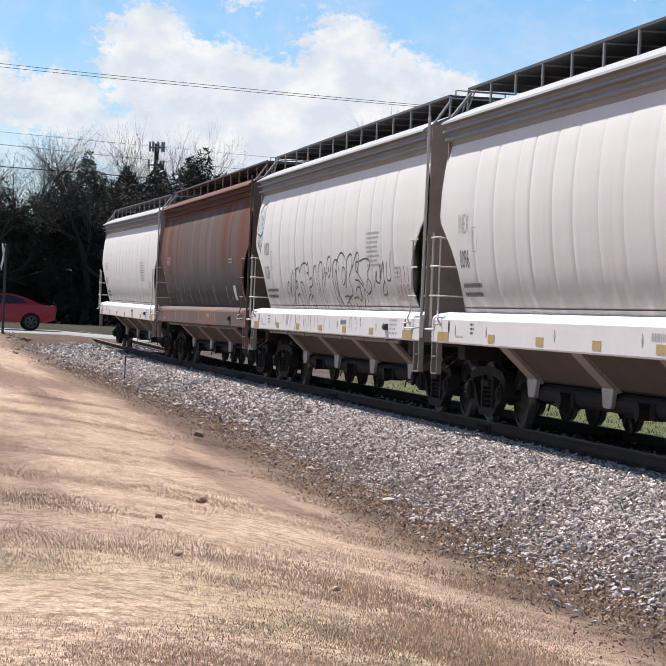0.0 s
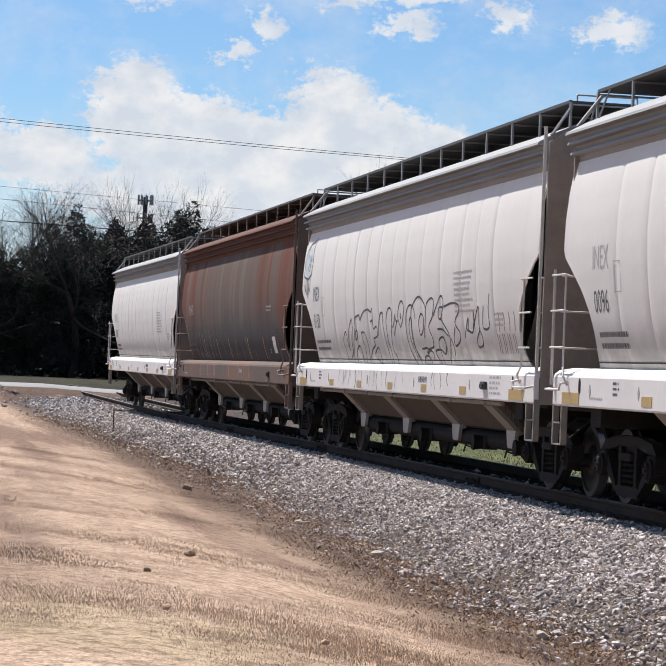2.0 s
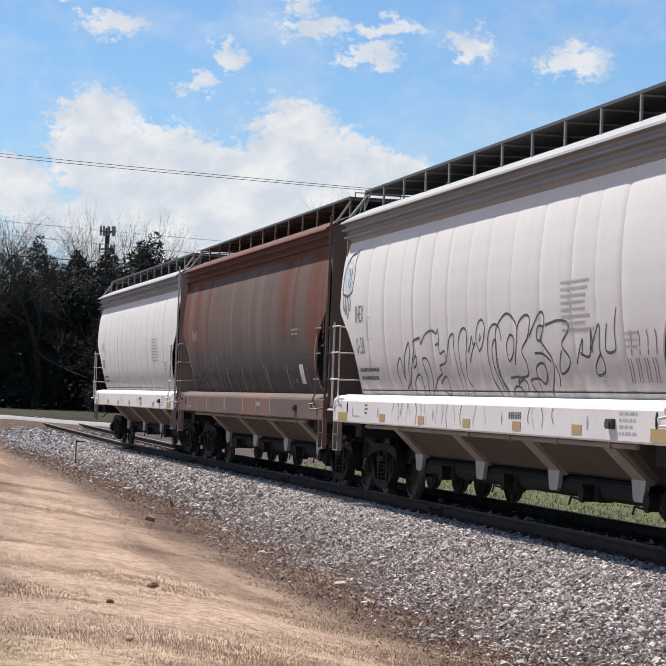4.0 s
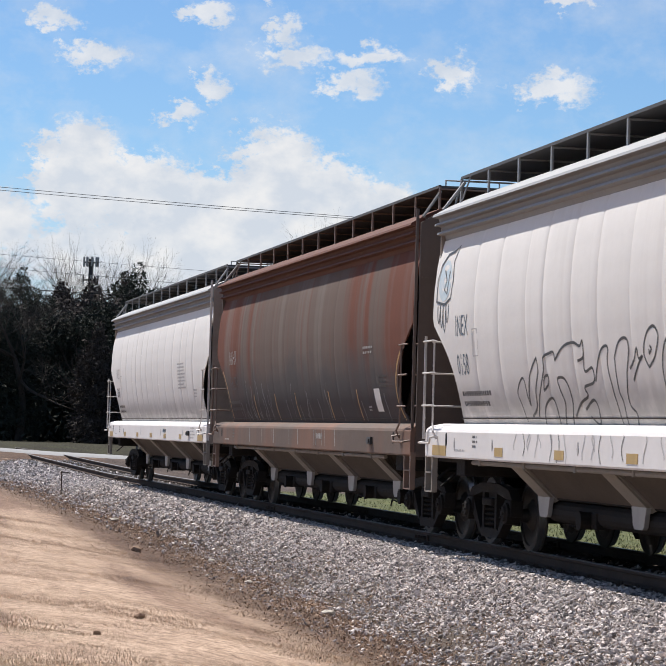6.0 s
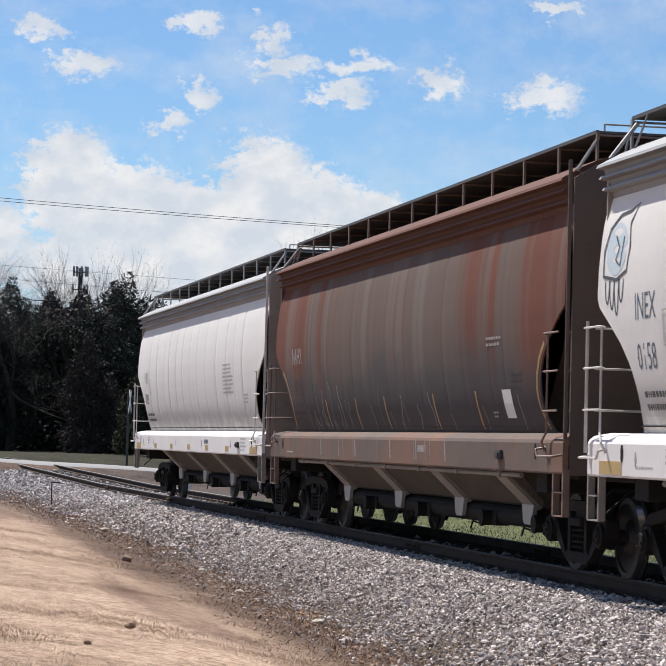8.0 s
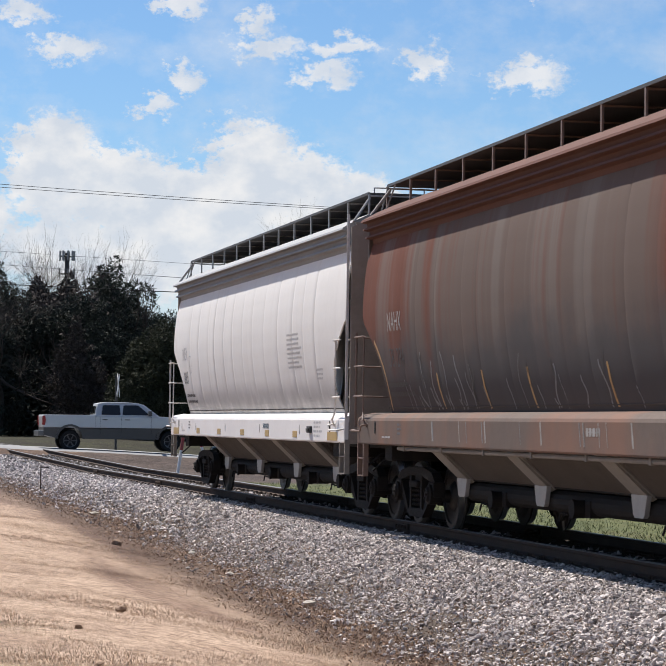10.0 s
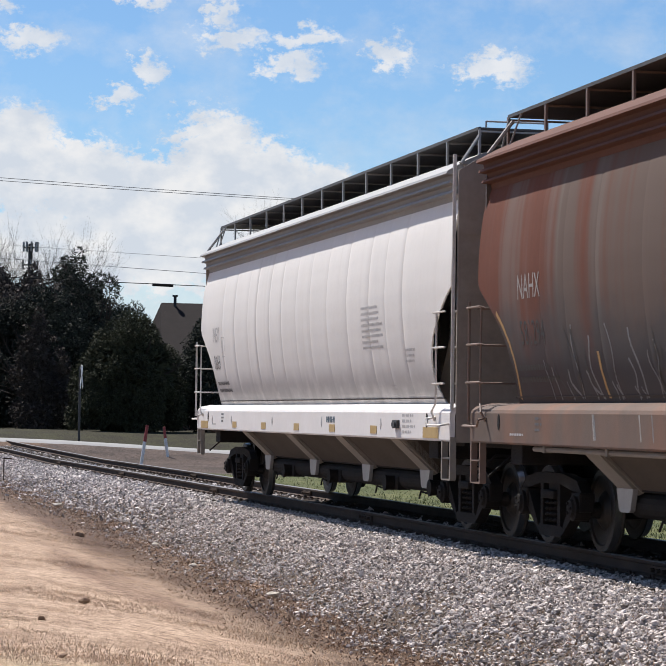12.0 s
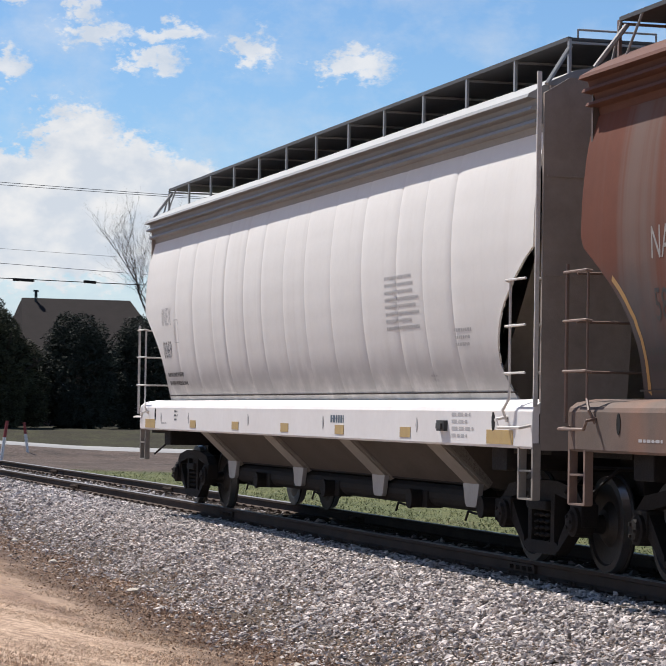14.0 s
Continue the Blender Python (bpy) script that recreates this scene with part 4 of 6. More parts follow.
    for s in (-1, 1):
        for q in (-1, 1):
            if s > 0:
                one("roof_handrail", (s, q), lambda: bar_of([(8.10, q * 1.18, 4.63), (8.10, q * 1.18, 4.70), (8.10, q * 0.45, 4.70), (8.10, q * 0.45, 4.63)], 0.010), rail_m, "thin pipe handrail")
            else:
                one("walk_strut", (1, q), lambda: bar_of([(-8.05, q * 1.25, 4.62), (-7.98, q * 1.36, 4.24)], 0.012), rail_m)
                one("walk_strut", (2, q), lambda: bar_of([(-7.6, q * 1.25, 4.62), (-7.7, q * 1.36, 4.24)], 0.012), rail_m)
            one("walk_brace", (s, q), lambda: bar_of([(s * (8.20 if s > 0 else 8.0), q * 1.50, 4.20), (s * (8.08 if s > 0 else 7.95), q * 1.24, 4.56)], 0.022), rail_m)
            # ladder: a bent stile, a straight one, rungs and the grab irons on the end
            y, xa, xb = q * 1.635, s * 7.74, s * 8.20
            lad = one("ladder", (s, q), lambda: bar_of([(xa, y, 2.53), (xa, y, 1.50), (xa - s * 0.10, y + q * 0.02, 1.40), (xa - s * 0.12, q * 1.61, 1.30)], 0.013), iron, "brown pipe ladder" if brown else "white pipe ladder")
            if s < 0:
                part("stile", shared(f"stile/{k}{q}", lambda: bar_of([(xb, y, 2.60), (xb, y, 1.30)], 0.018), iron), None, lad)
            for z in (2.53, 2.13, 1.72):
                part("rung", shared(f"rung/{k}{s}{q}{z}", lambda: bar_of([(xa - s * 0.06, q * 1.62, z - 0.01), (xa - s * 0.04, y + q * 0.03, z), (xb, y + q * 0.03, z)], 0.011), iron), None, lad)
                one("grab_iron", (s, q, z), lambda: bar_of([(xb, q * 1.55, z), (s * 8.22, q * 0.95, z)], 0.012), iron)
            one("handhold", (s, q), lambda: bar_of([(s * 7.62, q * 1.60, 1.34), (s * 7.58, q * 1.70, 1.32), (s * 7.64, q * 1.70, 1.25), (s * 8.19, q * 1.70, 1.25), (s * 8.19, q * 1.60, 1.27)], 0.013), iron)

    def step():
        bm = bmesh.new()
        for s in (-1, 1):
            for q in (-1, 1):
                for x in (7.88, 8.22):
                    box(bm, s * x - 0.02, s * x + 0.02, q * 1.56 - 0.035, q * 1.56 + 0.035, 0.64, 1.12)
                for z in (0.64, 0.88):
                    box(bm, min(s * 7.88, s * 8.22), max(s * 7.88, s * 8.22), q * 1.56 - 0.035, q * 1.56 + 0.035, z - 0.008, z + 0.008)
        return bm
    pieces("sill_step", shared_pieces("sill_step/" + k, step, iron if brown else M["rib"], "xy"), car, "", 0.0)

    def coupler():
        bm = bmesh.new()
        for s in (-1, 1):
            box(bm, min(s * 8.2, s * 8.5), max(s * 8.2, s * 8.5), -0.09, 0.09, 0.78, 0.98, 0.02)
            box(bm, min(s * 8.42, s * 8.66), max(s * 8.42, s * 8.66), -0.16, 0.16, 0.74, 1.02, 0.05)
            rod(bm, [(s * 8.3, -0.1, 0.9), (s * 8.36, -1.1, 0.92), (s * 8.36, -1.35, 0.70)], 0.015)
            rod(bm, [(s * 8.28, 0.25, 0.80), (s * 8.42, 0.32, 0.50), (s * 8.62, 0.30, 0.42)], 0.03)
        return bm
    pieces("coupler", shared_pieces("coupler", coupler, M["truck"], "x"), car, "dark cast-steel coupler and hose", 0.0)

    # trucks
    for c in (-7.05, 7.05):
        for q in (-1, 1):
            fr = part("side_frame", shared(f"side_frame/{q}", lambda: side_frame_bm(q), M["truck"]), None, car, "oily cast truck side frame")
            fr.location.x = c
            part("spring", shared(f"spring/{q}", lambda: spring_bm(q), M["truck"], True), None, fr)
            for a in (-0.89, 0.89):
                be = part("bearing", shared(f"bearing/{q}", lambda: bearing_bm(q), M["truck"]), None, fr)
                be.location = (a, 0, WHEEL_R + 0.02)
        bm = None

        def bolster():
            b_ = bmesh.new()
            box(b_, -0.2, 0.2, -1.02, 1.02, 0.50, 0.72, 0.03)
            box(b_, -0.3, 0.3, -0.35, 0.35, 0.70, 0.86, 0.03)
            for q_ in (-1, 1):
                for a_ in (-0.42, 0.42):
                    box(b_, a_ - 0.05, a_ + 0.05, min(q_ * 0.66, q_ * 0.86), max(q_ * 0.66, q_ * 0.86), 0.28, 0.62, 0.02)
            return b_
        part("bolster", shared("bolster", bolster, M["truck"]), None, car).location.x = c
        for a in (-0.89, 0.89):
            ws = part("wheelset", shared("wheelset", axle_bm, M["wheel"], True), None, car, "axle with two worn steel wheels")
            for q in (-1, 1):
                part("wheel", shared(f"wheel/{q}", lambda: wheel_bm(q), [M["wheel"], M["tread"]]), None, ws)
            WHEELSETS.append((ws, c + a))

    # sill marks that all four cars carry
    rr = random.Random(3)
    for x in () if brown else (-4.72, -2.34, 0.06, 2.35, 4.68):
        part("reflector", shared("reflector/s", lambda: patch_bm(-0.17, 0.17, 1.125, 1.225, SILL_Y), M["reflector"]), None, car, "yellowed reflective tape").location.x = x
    for x in () if brown else (-7.5, 7.42):
        part("reflector", shared("reflector/l", lambda: patch_bm(-0.34, 0.34, 1.10, 1.225, SILL_Y), M["reflector"]), None, car, "yellowed reflective tape").location.x = x
    def slot():
        bm = bmesh.new()
        for x in (0.0,):
            prism(bm, [(x + 0.038 * math.cos(t), 1.30 + 0.085 * math.sin(t)) for t in np.linspace(0, 2 * math.pi, 14, endpoint=False)], -SILL_Y - 0.006, -SILL_Y + 0.01, "y")
        return bm
    for x in (-7.15, 7.25):
        part("jacking_slot", shared("jacking_slot", slot, M["black"]), None, car, "dark oval slot").location.x = x
    bm = bmesh.new()
    box(bm, 5.76, 5.98, -SILL_Y - 0.04, -SILL_Y, 1.20, 1.30, 0.005)
    box(bm, 5.80, 5.94, -SILL_Y - 0.06, -SILL_Y - 0.03, 1.22, 1.27)
    part("tag_box", bm, M["pole"], car, "small dark reader tag")
    writing(car, M["ink"], "unreadable dark sill stencil", -5.9, 1.20, 0.26, 0.17, 3, rr, SILL_Y, 2)
    return car


def sill_writing(car, ink, seed, full=True):
    rr = random.Random(seed)
    writing(car, ink, "unreadable sill lettering", 2.0, 1.205, 0.62, 0.17, 1, rr, SILL_Y, 9)
    if full:
        writing(car, M["faded"], "unreadable sill stencil", 6.1, 1.13, 0.62, 0.26, 4, rr, SILL_Y, 5)
    writing(car, M["faded"], "unreadable sill stencil", -6.75, 1.15, 0.5, 0.05, 1, rr, SILL_Y, 8)
    for x in (-6.75, -5.0, -1.68, 1.7, 5.05) if full else ():
        bm = bmesh.new()
        prism(bm, [(x - 0.035, 1.25), (x, 1.18), (x + 0.035, 1.25), (x, 1.32)], -SILL_Y - 0.005, -SILL_Y, "y")
        part("marking", bm, M["faded"], car, "faded diamond mark")


def side_writing(car, mark, number, ink, seed, weight_ink, x0=-6.9):
    rr = random.Random(seed)
    part("lettering", text_mesh(mark, 0.36, ink[0], x0, 2.56, 0.74), None, car, "stencilled owner mark")
    part("lettering", text_mesh(number, 0.36, ink[1], x0, 2.09, 0.76), None, car, "stencilled car number")
    writing(car, weight_ink, "unreadable weight stencil", -6.85, 1.68, 1.35, 0.24, 2, rr, None, 22)
    if mark[0] == "I":
        writing(car, M["faded"], "unreadable block of small writing", 3.86, 2.18, 1.15, 0.58, 8, rr, None, 26)
    writing(car, M["faded"] if mark[0] == "I" else M["mark_black"], "unreadable small writing", 5.95, 1.98, 0.5, 0.2, 3, rr, None, 11)
    writing(car, M["faded"], "unreadable small writing", 5.0, 1.66, 0.22, 0.09, 2, rr, None, 4)
    if mark[0] != "I":
        return
    box_line = [(-6.12, 2.62), (-6.12, 2.30), (-5.88, 2.30), (-5.88, 2.62), (-6.12, 2.62)]
    part("marking", strip_bm(box_line, 0.016), M["faded"], car, "boxed stencil")


last_car = hopper_car("clean white covered hopper car, last of the train")
brown_car = hopper_car("rusty brown and grey covered hopper car with streaks", True)
tagged_car = hopper_car("white covered hopper car with black graffiti outlines")
front_car = hopper_car("white covered hopper car with shade painted low on its sides")
side_writing(last_car, "INEX", "0069", (M["faded"], M["ink"]), 1, M["ink"])
side_writing(tagged_car, "INEX", "0158", (M["blue"], M["blue"]), 2, M["ink"])
side_writing(front_car, "INEX", "0096", (M["faded"], M["ink"]), 3, M["ink"])
side_writing(brown_car, "NAHX", "581294", (M["chalk"], M["mark_black"]), 4, M["mark_black"], -6.6)
for c_, i_, s_ in ((last_car, M["blue"], 11), (tagged_car, M["blue"], 12), (front_car, M["faded"], 13), (brown_car, M["chalk"], 14)):
    sill_writing(c_, i_, s_, c_ is not brown_car)

# yellow tapes, white placard and white scratches on the brown car
for x in (-4.25, -2.2, -0.37, 2.35, 4.4):
    part("tape", strip_bm([(x, z) for z in np.linspace(1.54, 1.98, 6)], 0.055), M["yellow"], brown_car, "short yellow reflective tape")
part("tape", strip_bm([(float(end_x(z)) - 0.12, z) for z in np.linspace(1.54, 2.45, 12)], 0.05), M["yellow"], brown_car, "long yellow reflective tape")
part("tape", strip_bm([(-float(end_x(z)) + 0.12, z) for z in np.linspace(1.54, 2.45, 12)], 0.05), M["yellow"], brown_car, "long yellow reflective tape")
part("placard", strip_bm([(5.75, z) for z in np.linspace(1.66, 1.98, 5)], 0.36, lift=0.008), M["white_plain"], brown_car, "blank white placard")
writing(brown_car, M["chalk"], "unreadable white stencil", 5.1, 2.46, 0.75, 0.14, 2, random.Random(9), None, 8)
rr = random.Random(21)
for i in range(17):
    x = rr.uniform(-6.6, -1.2) if i < 11 else rr.uniform(-1, 6.4)
    h = rr.uniform(0.10, 0.42)
    part("scratch", strip_bm([(x + 0.03 * math.sin(5 * q), 1.53 + h * q) for q in np.linspace(0, 1, 5)], rr.uniform(0.012, 0.03)), M["mark_grey"], brown_car, "grey scrape down to old paint")

# old scrawls and scrapes that run down to the sill
for i in range(26):
    x = rr.uniform(-5.6, -2.6) if i < 18 else rr.uniform(-0.8, 4.2)
    h, lean = rr.uniform(0.25, 0.75), rr.uniform(-0.35, 0.12)
    pts = [(x + lean * q + 0.05 * math.sin(6 * q + i), 1.54 + h * q) for q in np.linspace(0, 1, 9)]
    part("scratch", strip_bm(pts, rr.uniform(0.012, 0.04)), M["mark_black"] if i % 2 else M["mark_grey"], brown_car, "dark scrawl half worn away" if i % 2 else "grey scrape down to old paint")
# pale scuffs on the sill
for i in range(14):
    x = rr.uniform(-4.5, 4.5)
    part("scratch", strip_bm([(x + 0.06 * q, 1.385 - 0.24 * q) for q in np.linspace(0, 1, 4)], rr.uniform(0.015, 0.05), SILL_Y, 0.002), M["chalk"] if i % 3 else M["mark_grey"], brown_car, "pale scuff on the sill")


def graffiti(car):
    """Tall bubble letters in outline, their lower ends running over the sill."""
    rr = random.Random(8)
    parts_ = []

    def stroke(*knots, line=0.030):
        """A freehand line that glides through its knots."""
        pts = []
        for i in range(len(knots) - 1):
            p0, p1, p2, p3 = (Vector(knots[max(0, min(len(knots) - 1, i + j))]) for j in (-1, 0, 1, 2))
            for q in (0.0, 0.2, 0.4, 0.6, 0.8):
                pts.append(tuple(0.5 * (2 * p1 + (p2 - p0) * q + (2 * p0 - 5 * p1 + 4 * p2 - p3) * q * q + (3 * p1 - p0 - 3 * p2 + p3) * q ** 3)))
        pts.append(knots[-1])
        parts_.append((strip_bm(pts, line), "graf"))

    # two words of tall outlined letters, then a small tag
    stroke((-4.32, 1.53), (-4.34, 1.71), (-4.38, 1.87), (-4.08, 2.01), (-4.02, 1.79), (-3.99, 1.71), (-3.92, 1.88), (-3.75, 2.07), (-3.47, 2.22))
    stroke((-3.47, 2.22), (-3.46, 2.07), (-3.65, 1.88), (-3.76, 1.69), (-4.05, 1.58))
    stroke((-3.80, 1.58), (-3.56, 1.80), (-3.25, 2.07), (-3.21, 2.21), (-2.99, 2.25), (-2.80, 2.26), (-2.78, 2.17))
    stroke((-3.34, 1.86), (-3.26, 1.99), (-3.10, 2.02), (-3.13, 1.93), (-3.34, 1.86))
    stroke((-3.64, 1.50), (-3.43, 1.69), (-3.09, 1.78), (-3.02, 1.65), (-3.10, 1.50))
    stroke((-2.78, 2.17), (-2.53, 2.28), (-2.31, 2.33), (-2.04, 2.34), (-1.85, 2.30), (-1.75, 2.35), (-1.76, 2.19), (-1.97, 2.15))
    stroke((-2.89, 1.50), (-2.67, 1.72), (-2.74, 1.87), (-2.76, 1.98), (-2.53, 1.98), (-2.40, 1.87), (-2.40, 1.72), (-2.62, 1.50))
    stroke((-1.76, 2.19), (-1.76, 2.04), (-1.50, 2.07), (-1.51, 1.93), (-1.86, 1.88), (-1.80, 1.79), (-2.11, 1.72), (-2.43, 1.58))
    stroke((-2.01, 1.65), (-1.65, 1.75), (-1.57, 1.65), (-1.70, 1.50), (-1.91, 1.58))
    stroke((-1.45, 1.93), (-1.28, 2.14), (-1.10, 2.26), (-0.92, 2.26), (-0.99, 2.10), (-0.94, 1.85), (-0.92, 1.68), (-0.94, 1.51))
    stroke((-0.74, 2.16), (-0.55, 2.31), (-0.33, 2.33), (-0.28, 2.22), (-0.42, 1.99), (-0.53, 1.71), (-0.40, 1.61), (-0.49, 1.50))
    stroke((-0.74, 2.16), (-0.76, 1.85), (-0.71, 1.71), (-0.79, 1.50))
    stroke((-0.30, 2.04), (-0.15, 2.12), (-0.04, 2.23), (-0.01, 2.13), (0.11, 2.15), (-0.03, 2.08), (-0.25, 1.92))
    stroke((0.27, 2.04), (0.16, 2.18), (0.29, 2.36), (0.50, 2.42), (0.61, 2.32), (0.47, 2.14), (0.27, 2.04))
    stroke((0.35, 2.24), (0.39, 2.21), (0.32, 2.17), (0.32, 2.21))
    stroke((0.88, 1.51), (0.69, 1.71), (0.65, 2.04), (0.79, 2.26), (1.02, 2.35), (1.27, 2.31), (1.33, 2.15))
    stroke((1.19, 1.51), (1.06, 1.71), (1.04, 1.96), (1.08, 2.17), (0.89, 2.10), (0.84, 1.90), (0.95, 1.71), (1.03, 1.58))
    stroke((1.26, 1.56), (1.00, 1.78), (1.03, 2.04), (1.15, 2.30), (1.63, 2.46), (2.00, 2.35), (2.02, 2.19), (1.79, 1.87))
    stroke((1.73, 2.22), (1.88, 2.17), (1.79, 2.00), (1.56, 1.92), (1.54, 2.10), (1.73, 2.22))
    stroke((2.02, 2.19), (2.13, 2.34), (2.41, 2.42), (2.60, 2.38), (2.47, 2.18), (2.16, 2.03), (2.29, 1.87), (2.24, 1.75), (1.87, 1.72))
    stroke((2.53, 2.18), (2.98, 2.42), (3.17, 2.41), (3.14, 2.28), (2.95, 2.13), (2.82, 2.16), (2.92, 2.28), (3.14, 2.28))
    stroke((2.95, 2.13), (3.15, 2.03), (3.33, 1.92), (3.31, 1.77), (3.00, 1.53))
    stroke((2.69, 1.99), (3.00, 1.98), (3.28, 1.89))
    stroke((3.20, 2.29), (3.70, 2.33), (4.05, 2.30), (4.05, 2.21), (3.77, 2.07), (3.99, 1.93), (3.91, 1.82), (3.61, 1.76), (3.59, 1.86), (3.75, 2.01))
    stroke((1.47, 1.72), (1.83, 1.73), (1.73, 1.65), (1.99, 1.70), (2.13, 1.65), (2.06, 1.56))
    stroke((1.39, 1.52), (1.54, 1.61), (1.76, 1.62), (1.86, 1.52))
    stroke((2.64, 1.52), (2.63, 1.81), (2.93, 1.88), (3.03, 1.77), (2.85, 1.65), (2.65, 1.71), (2.29, 1.68), (2.45, 1.52))
    stroke((3.40, 1.62), (3.48, 1.74), (3.41, 1.86))
    stroke((4.23, 1.86), (4.55, 2.12), (4.46, 1.94))
    stroke((4.42, 1.97), (4.73, 1.94), (4.87, 2.21), (4.86, 1.97))
    stroke((4.73, 1.94), (5.16, 2.26), (5.10, 1.99), (5.18, 1.88), (5.15, 1.77), (4.90, 1.74), (4.88, 1.83), (5.13, 1.97))
    stroke((5.43, 2.26), (5.31, 1.99), (5.63, 1.99), (5.66, 2.18), (5.77, 2.41))
    for i in range(12):
        a, b = 5.95 + 0.085 * i, 1.66 + (0.27 if i % 3 == 2 else 0.0)
        parts_.append((strip_bm([(a, b), (a + 0.05, b + 0.16), (a + 0.02, b + 0.24)], 0.028), "graf_red"))
    # pale blue emblem scrawl near the end
    horn = ((-7.86, 3.02), (-7.88, 3.28), (-7.76, 3.48), (-7.5, 3.60), (-7.2, 3.62), (-6.98, 3.68), (-7.16, 3.50), (-7.10, 3.26), (-7.16, 3.04), (-7.45, 2.97), (-7.86, 3.02))
    parts_.append((strip_bm([(-7.5 + 0.2 * math.cos(t), 3.27 + 0.15 * math.sin(t)) for t in np.linspace(0, 6.2, 18)], 0.22), "graf_blue"))
    parts_.append((strip_bm(horn, 0.032, lift=0.005), "graf"))
    parts_.append((strip_bm([(-7.55, 3.40), (-7.42, 3.28), (-7.5, 3.16), (-7.36, 3.10), (-7.30, 3.38)], 0.028, lift=0.005), "graf"))
    for i in range(4):
        parts_.append((strip_bm([(-7.72 + 0.14 * i + 0.065 * math.cos(t), 2.97 + (0.22 + 0.06 * (i % 3)) * math.sin(t)) for t in np.linspace(math.pi, 2 * math.pi, 10)], 0.026), "graf"))
    for bm, ink in parts_:
        part("graffiti_stroke", bm, M[ink], car, "sprayed outline stroke")
    for i in range(22):
        x = -4.2 + 8.0 * rr.random()
        h = rr.uniform(0.14, 0.30)
        part("graffiti_stroke", strip_bm([(x + 0.05 * math.sin(4 * q + i), 1.39 - h * q) for q in np.linspace(0, 1, 5)], 0.020, SILL_Y, 0.002), M["faded"] if i % 3 else M["graf"], car, "sprayed line running over the sill")


graffiti(tagged_car)


# ---------- trees ----------
def limb_mesh(seed, height, spread, trunk_r, levels=5, lean=0.0, up=0.35):
    """A bare tree as tapered limbs, returned as arrays."""
    r = random.Random(seed)
    V, F = [], []

    def seg(a, b, ra, rb, n):
        d = (b - a).normalized()
        u = d.orthogonal().normalized()
        w = d.cross(u)
        base = len(V)
        for c, rad in ((a, ra), (b, rb)):
            for i in range(n):
                t = 2 * math.pi * i / n
                V.append(c + (u * math.cos(t) + w * math.sin(t)) * rad)
        for i in range(n):
            j = (i + 1) % n
            F.append((base + i, base + j, base + n + j))
            F.append((base + i, base + n + j, base + n + i))

    def grow(a, d, length, rad, lv):
        steps = 4 if lv > 2 else 3
        p, rr_ = a, rad
        n = 7 if lv == levels else 5 if lv > 2 else 3
        for i in range(steps):
            d = (d + Vector((r.gauss(0, 0.16), r.gauss(0, 0.16), r.gauss(0.05, 0.08)))).normalized()
            q = p + d * length / steps
            r1 = rr_ * (0.82 if lv > 1 else 0.7)
            seg(p, q, rr_, r1, n)
            p, rr_ = q, r1
            if lv > 1 and i >= (1 if lv < levels else 2):
                for _ in range(2 if lv < levels else 2):
                    side = Vector((r.gauss(0, 1), r.gauss(0, 1), r.gauss(up, 0.5))).normalized()
                    grow(p, (d * 0.55 + side * spread).normalized(), length * r.uniform(0.5, 0.72), rr_ * r.uniform(0.5, 0.68), lv - 1)
        if lv > 1:
            grow(p, d, length * 0.62, rr_ * 0.8, lv - 1)

    grow(Vector((0, 0, -0.2)), Vector((lean, 0, 1)).normalized(), height * 0.42, trunk_r, levels)
    top = max(v.z for v in V)
    k = height / top
    return np.array([tuple(v * k) for v in V]), np.array(F)


def leaf_cloud(n, r, centre_fn, size, droop=0.0):
    """n small leaf sprays as crossed thin blades, in arrays."""
    P, O = centre_fn(n)
    n = len(P)
    a = r.normal(size=(n, 3))
    a = a / np.linalg.norm(a, axis=1)[:, None] + O * 0.9
    a[:, 2] -= droop
    a /= np.linalg.norm(a, axis=1)[:, None]
    b = np.cross(a, r.normal(size=(n, 3)))
    b /= np.linalg.norm(b, axis=1)[:, None] + 1e-9
    s = size * r.uniform(0.5, 1.5, n)[:, None]
    v = np.stack([P - b * s * 0.2, P + b * s * 0.2, P + a * s + b * s * 0.06, P + a * s * 0.9 - b * s * 0.1], 1)
    f = (np.arange(n) * 4)[:, None, None] + np.array([[0, 1, 2], [0, 2, 3]])[None]
    return v.reshape(-1, 3), f.reshape(-1, 3)


def lumps(r, shapes):
    """Points on the skins of lumps (x, y, z, rx, ry, rz), with the way outwards."""
    shapes = np.array(shapes)
    w = shapes[:, 3] * shapes[:, 5]
    w = w / w.sum()

    def fn(n):
        k = r.choice(len(shapes), n, p=w)
        d = r.normal(size=(n, 3))
        d /= np.linalg.norm(d, axis=1)[:, None]
        rad = r.uniform(0.72, 1.05, n)[:, None]
        return shapes[k, :3] + d * shapes[k, 3:] * rad, d
    return fn


def tree(name, label, trunk, crown=None, mat="bark", leaf="needle", category="tree"):
    ob = tagged(new(name), label, category, "trees beyond the road")
    part("trunk", raw_mesh("trunk", *trunk, M[mat]), None, ob)
    if crown is not None:
        part("crown", raw_mesh("crown", *crown, M[leaf]), None, ob)
    return ob


def stand(ob, x, y, turn=0.0, size=1.0):
    ob.location = (x, y, float(land_z(x, y)))
    ob.rotation_euler = (0, 0, turn)
    ob.scale = (size, size, size)
    return ob


def spot(x, y, turn, size=1.0):
    return Matrix.Translation((x, y, float(land_z(x, y)))) @ Matrix.Rotation(turn, 4, "Z")


tr = np.random.default_rng(77)


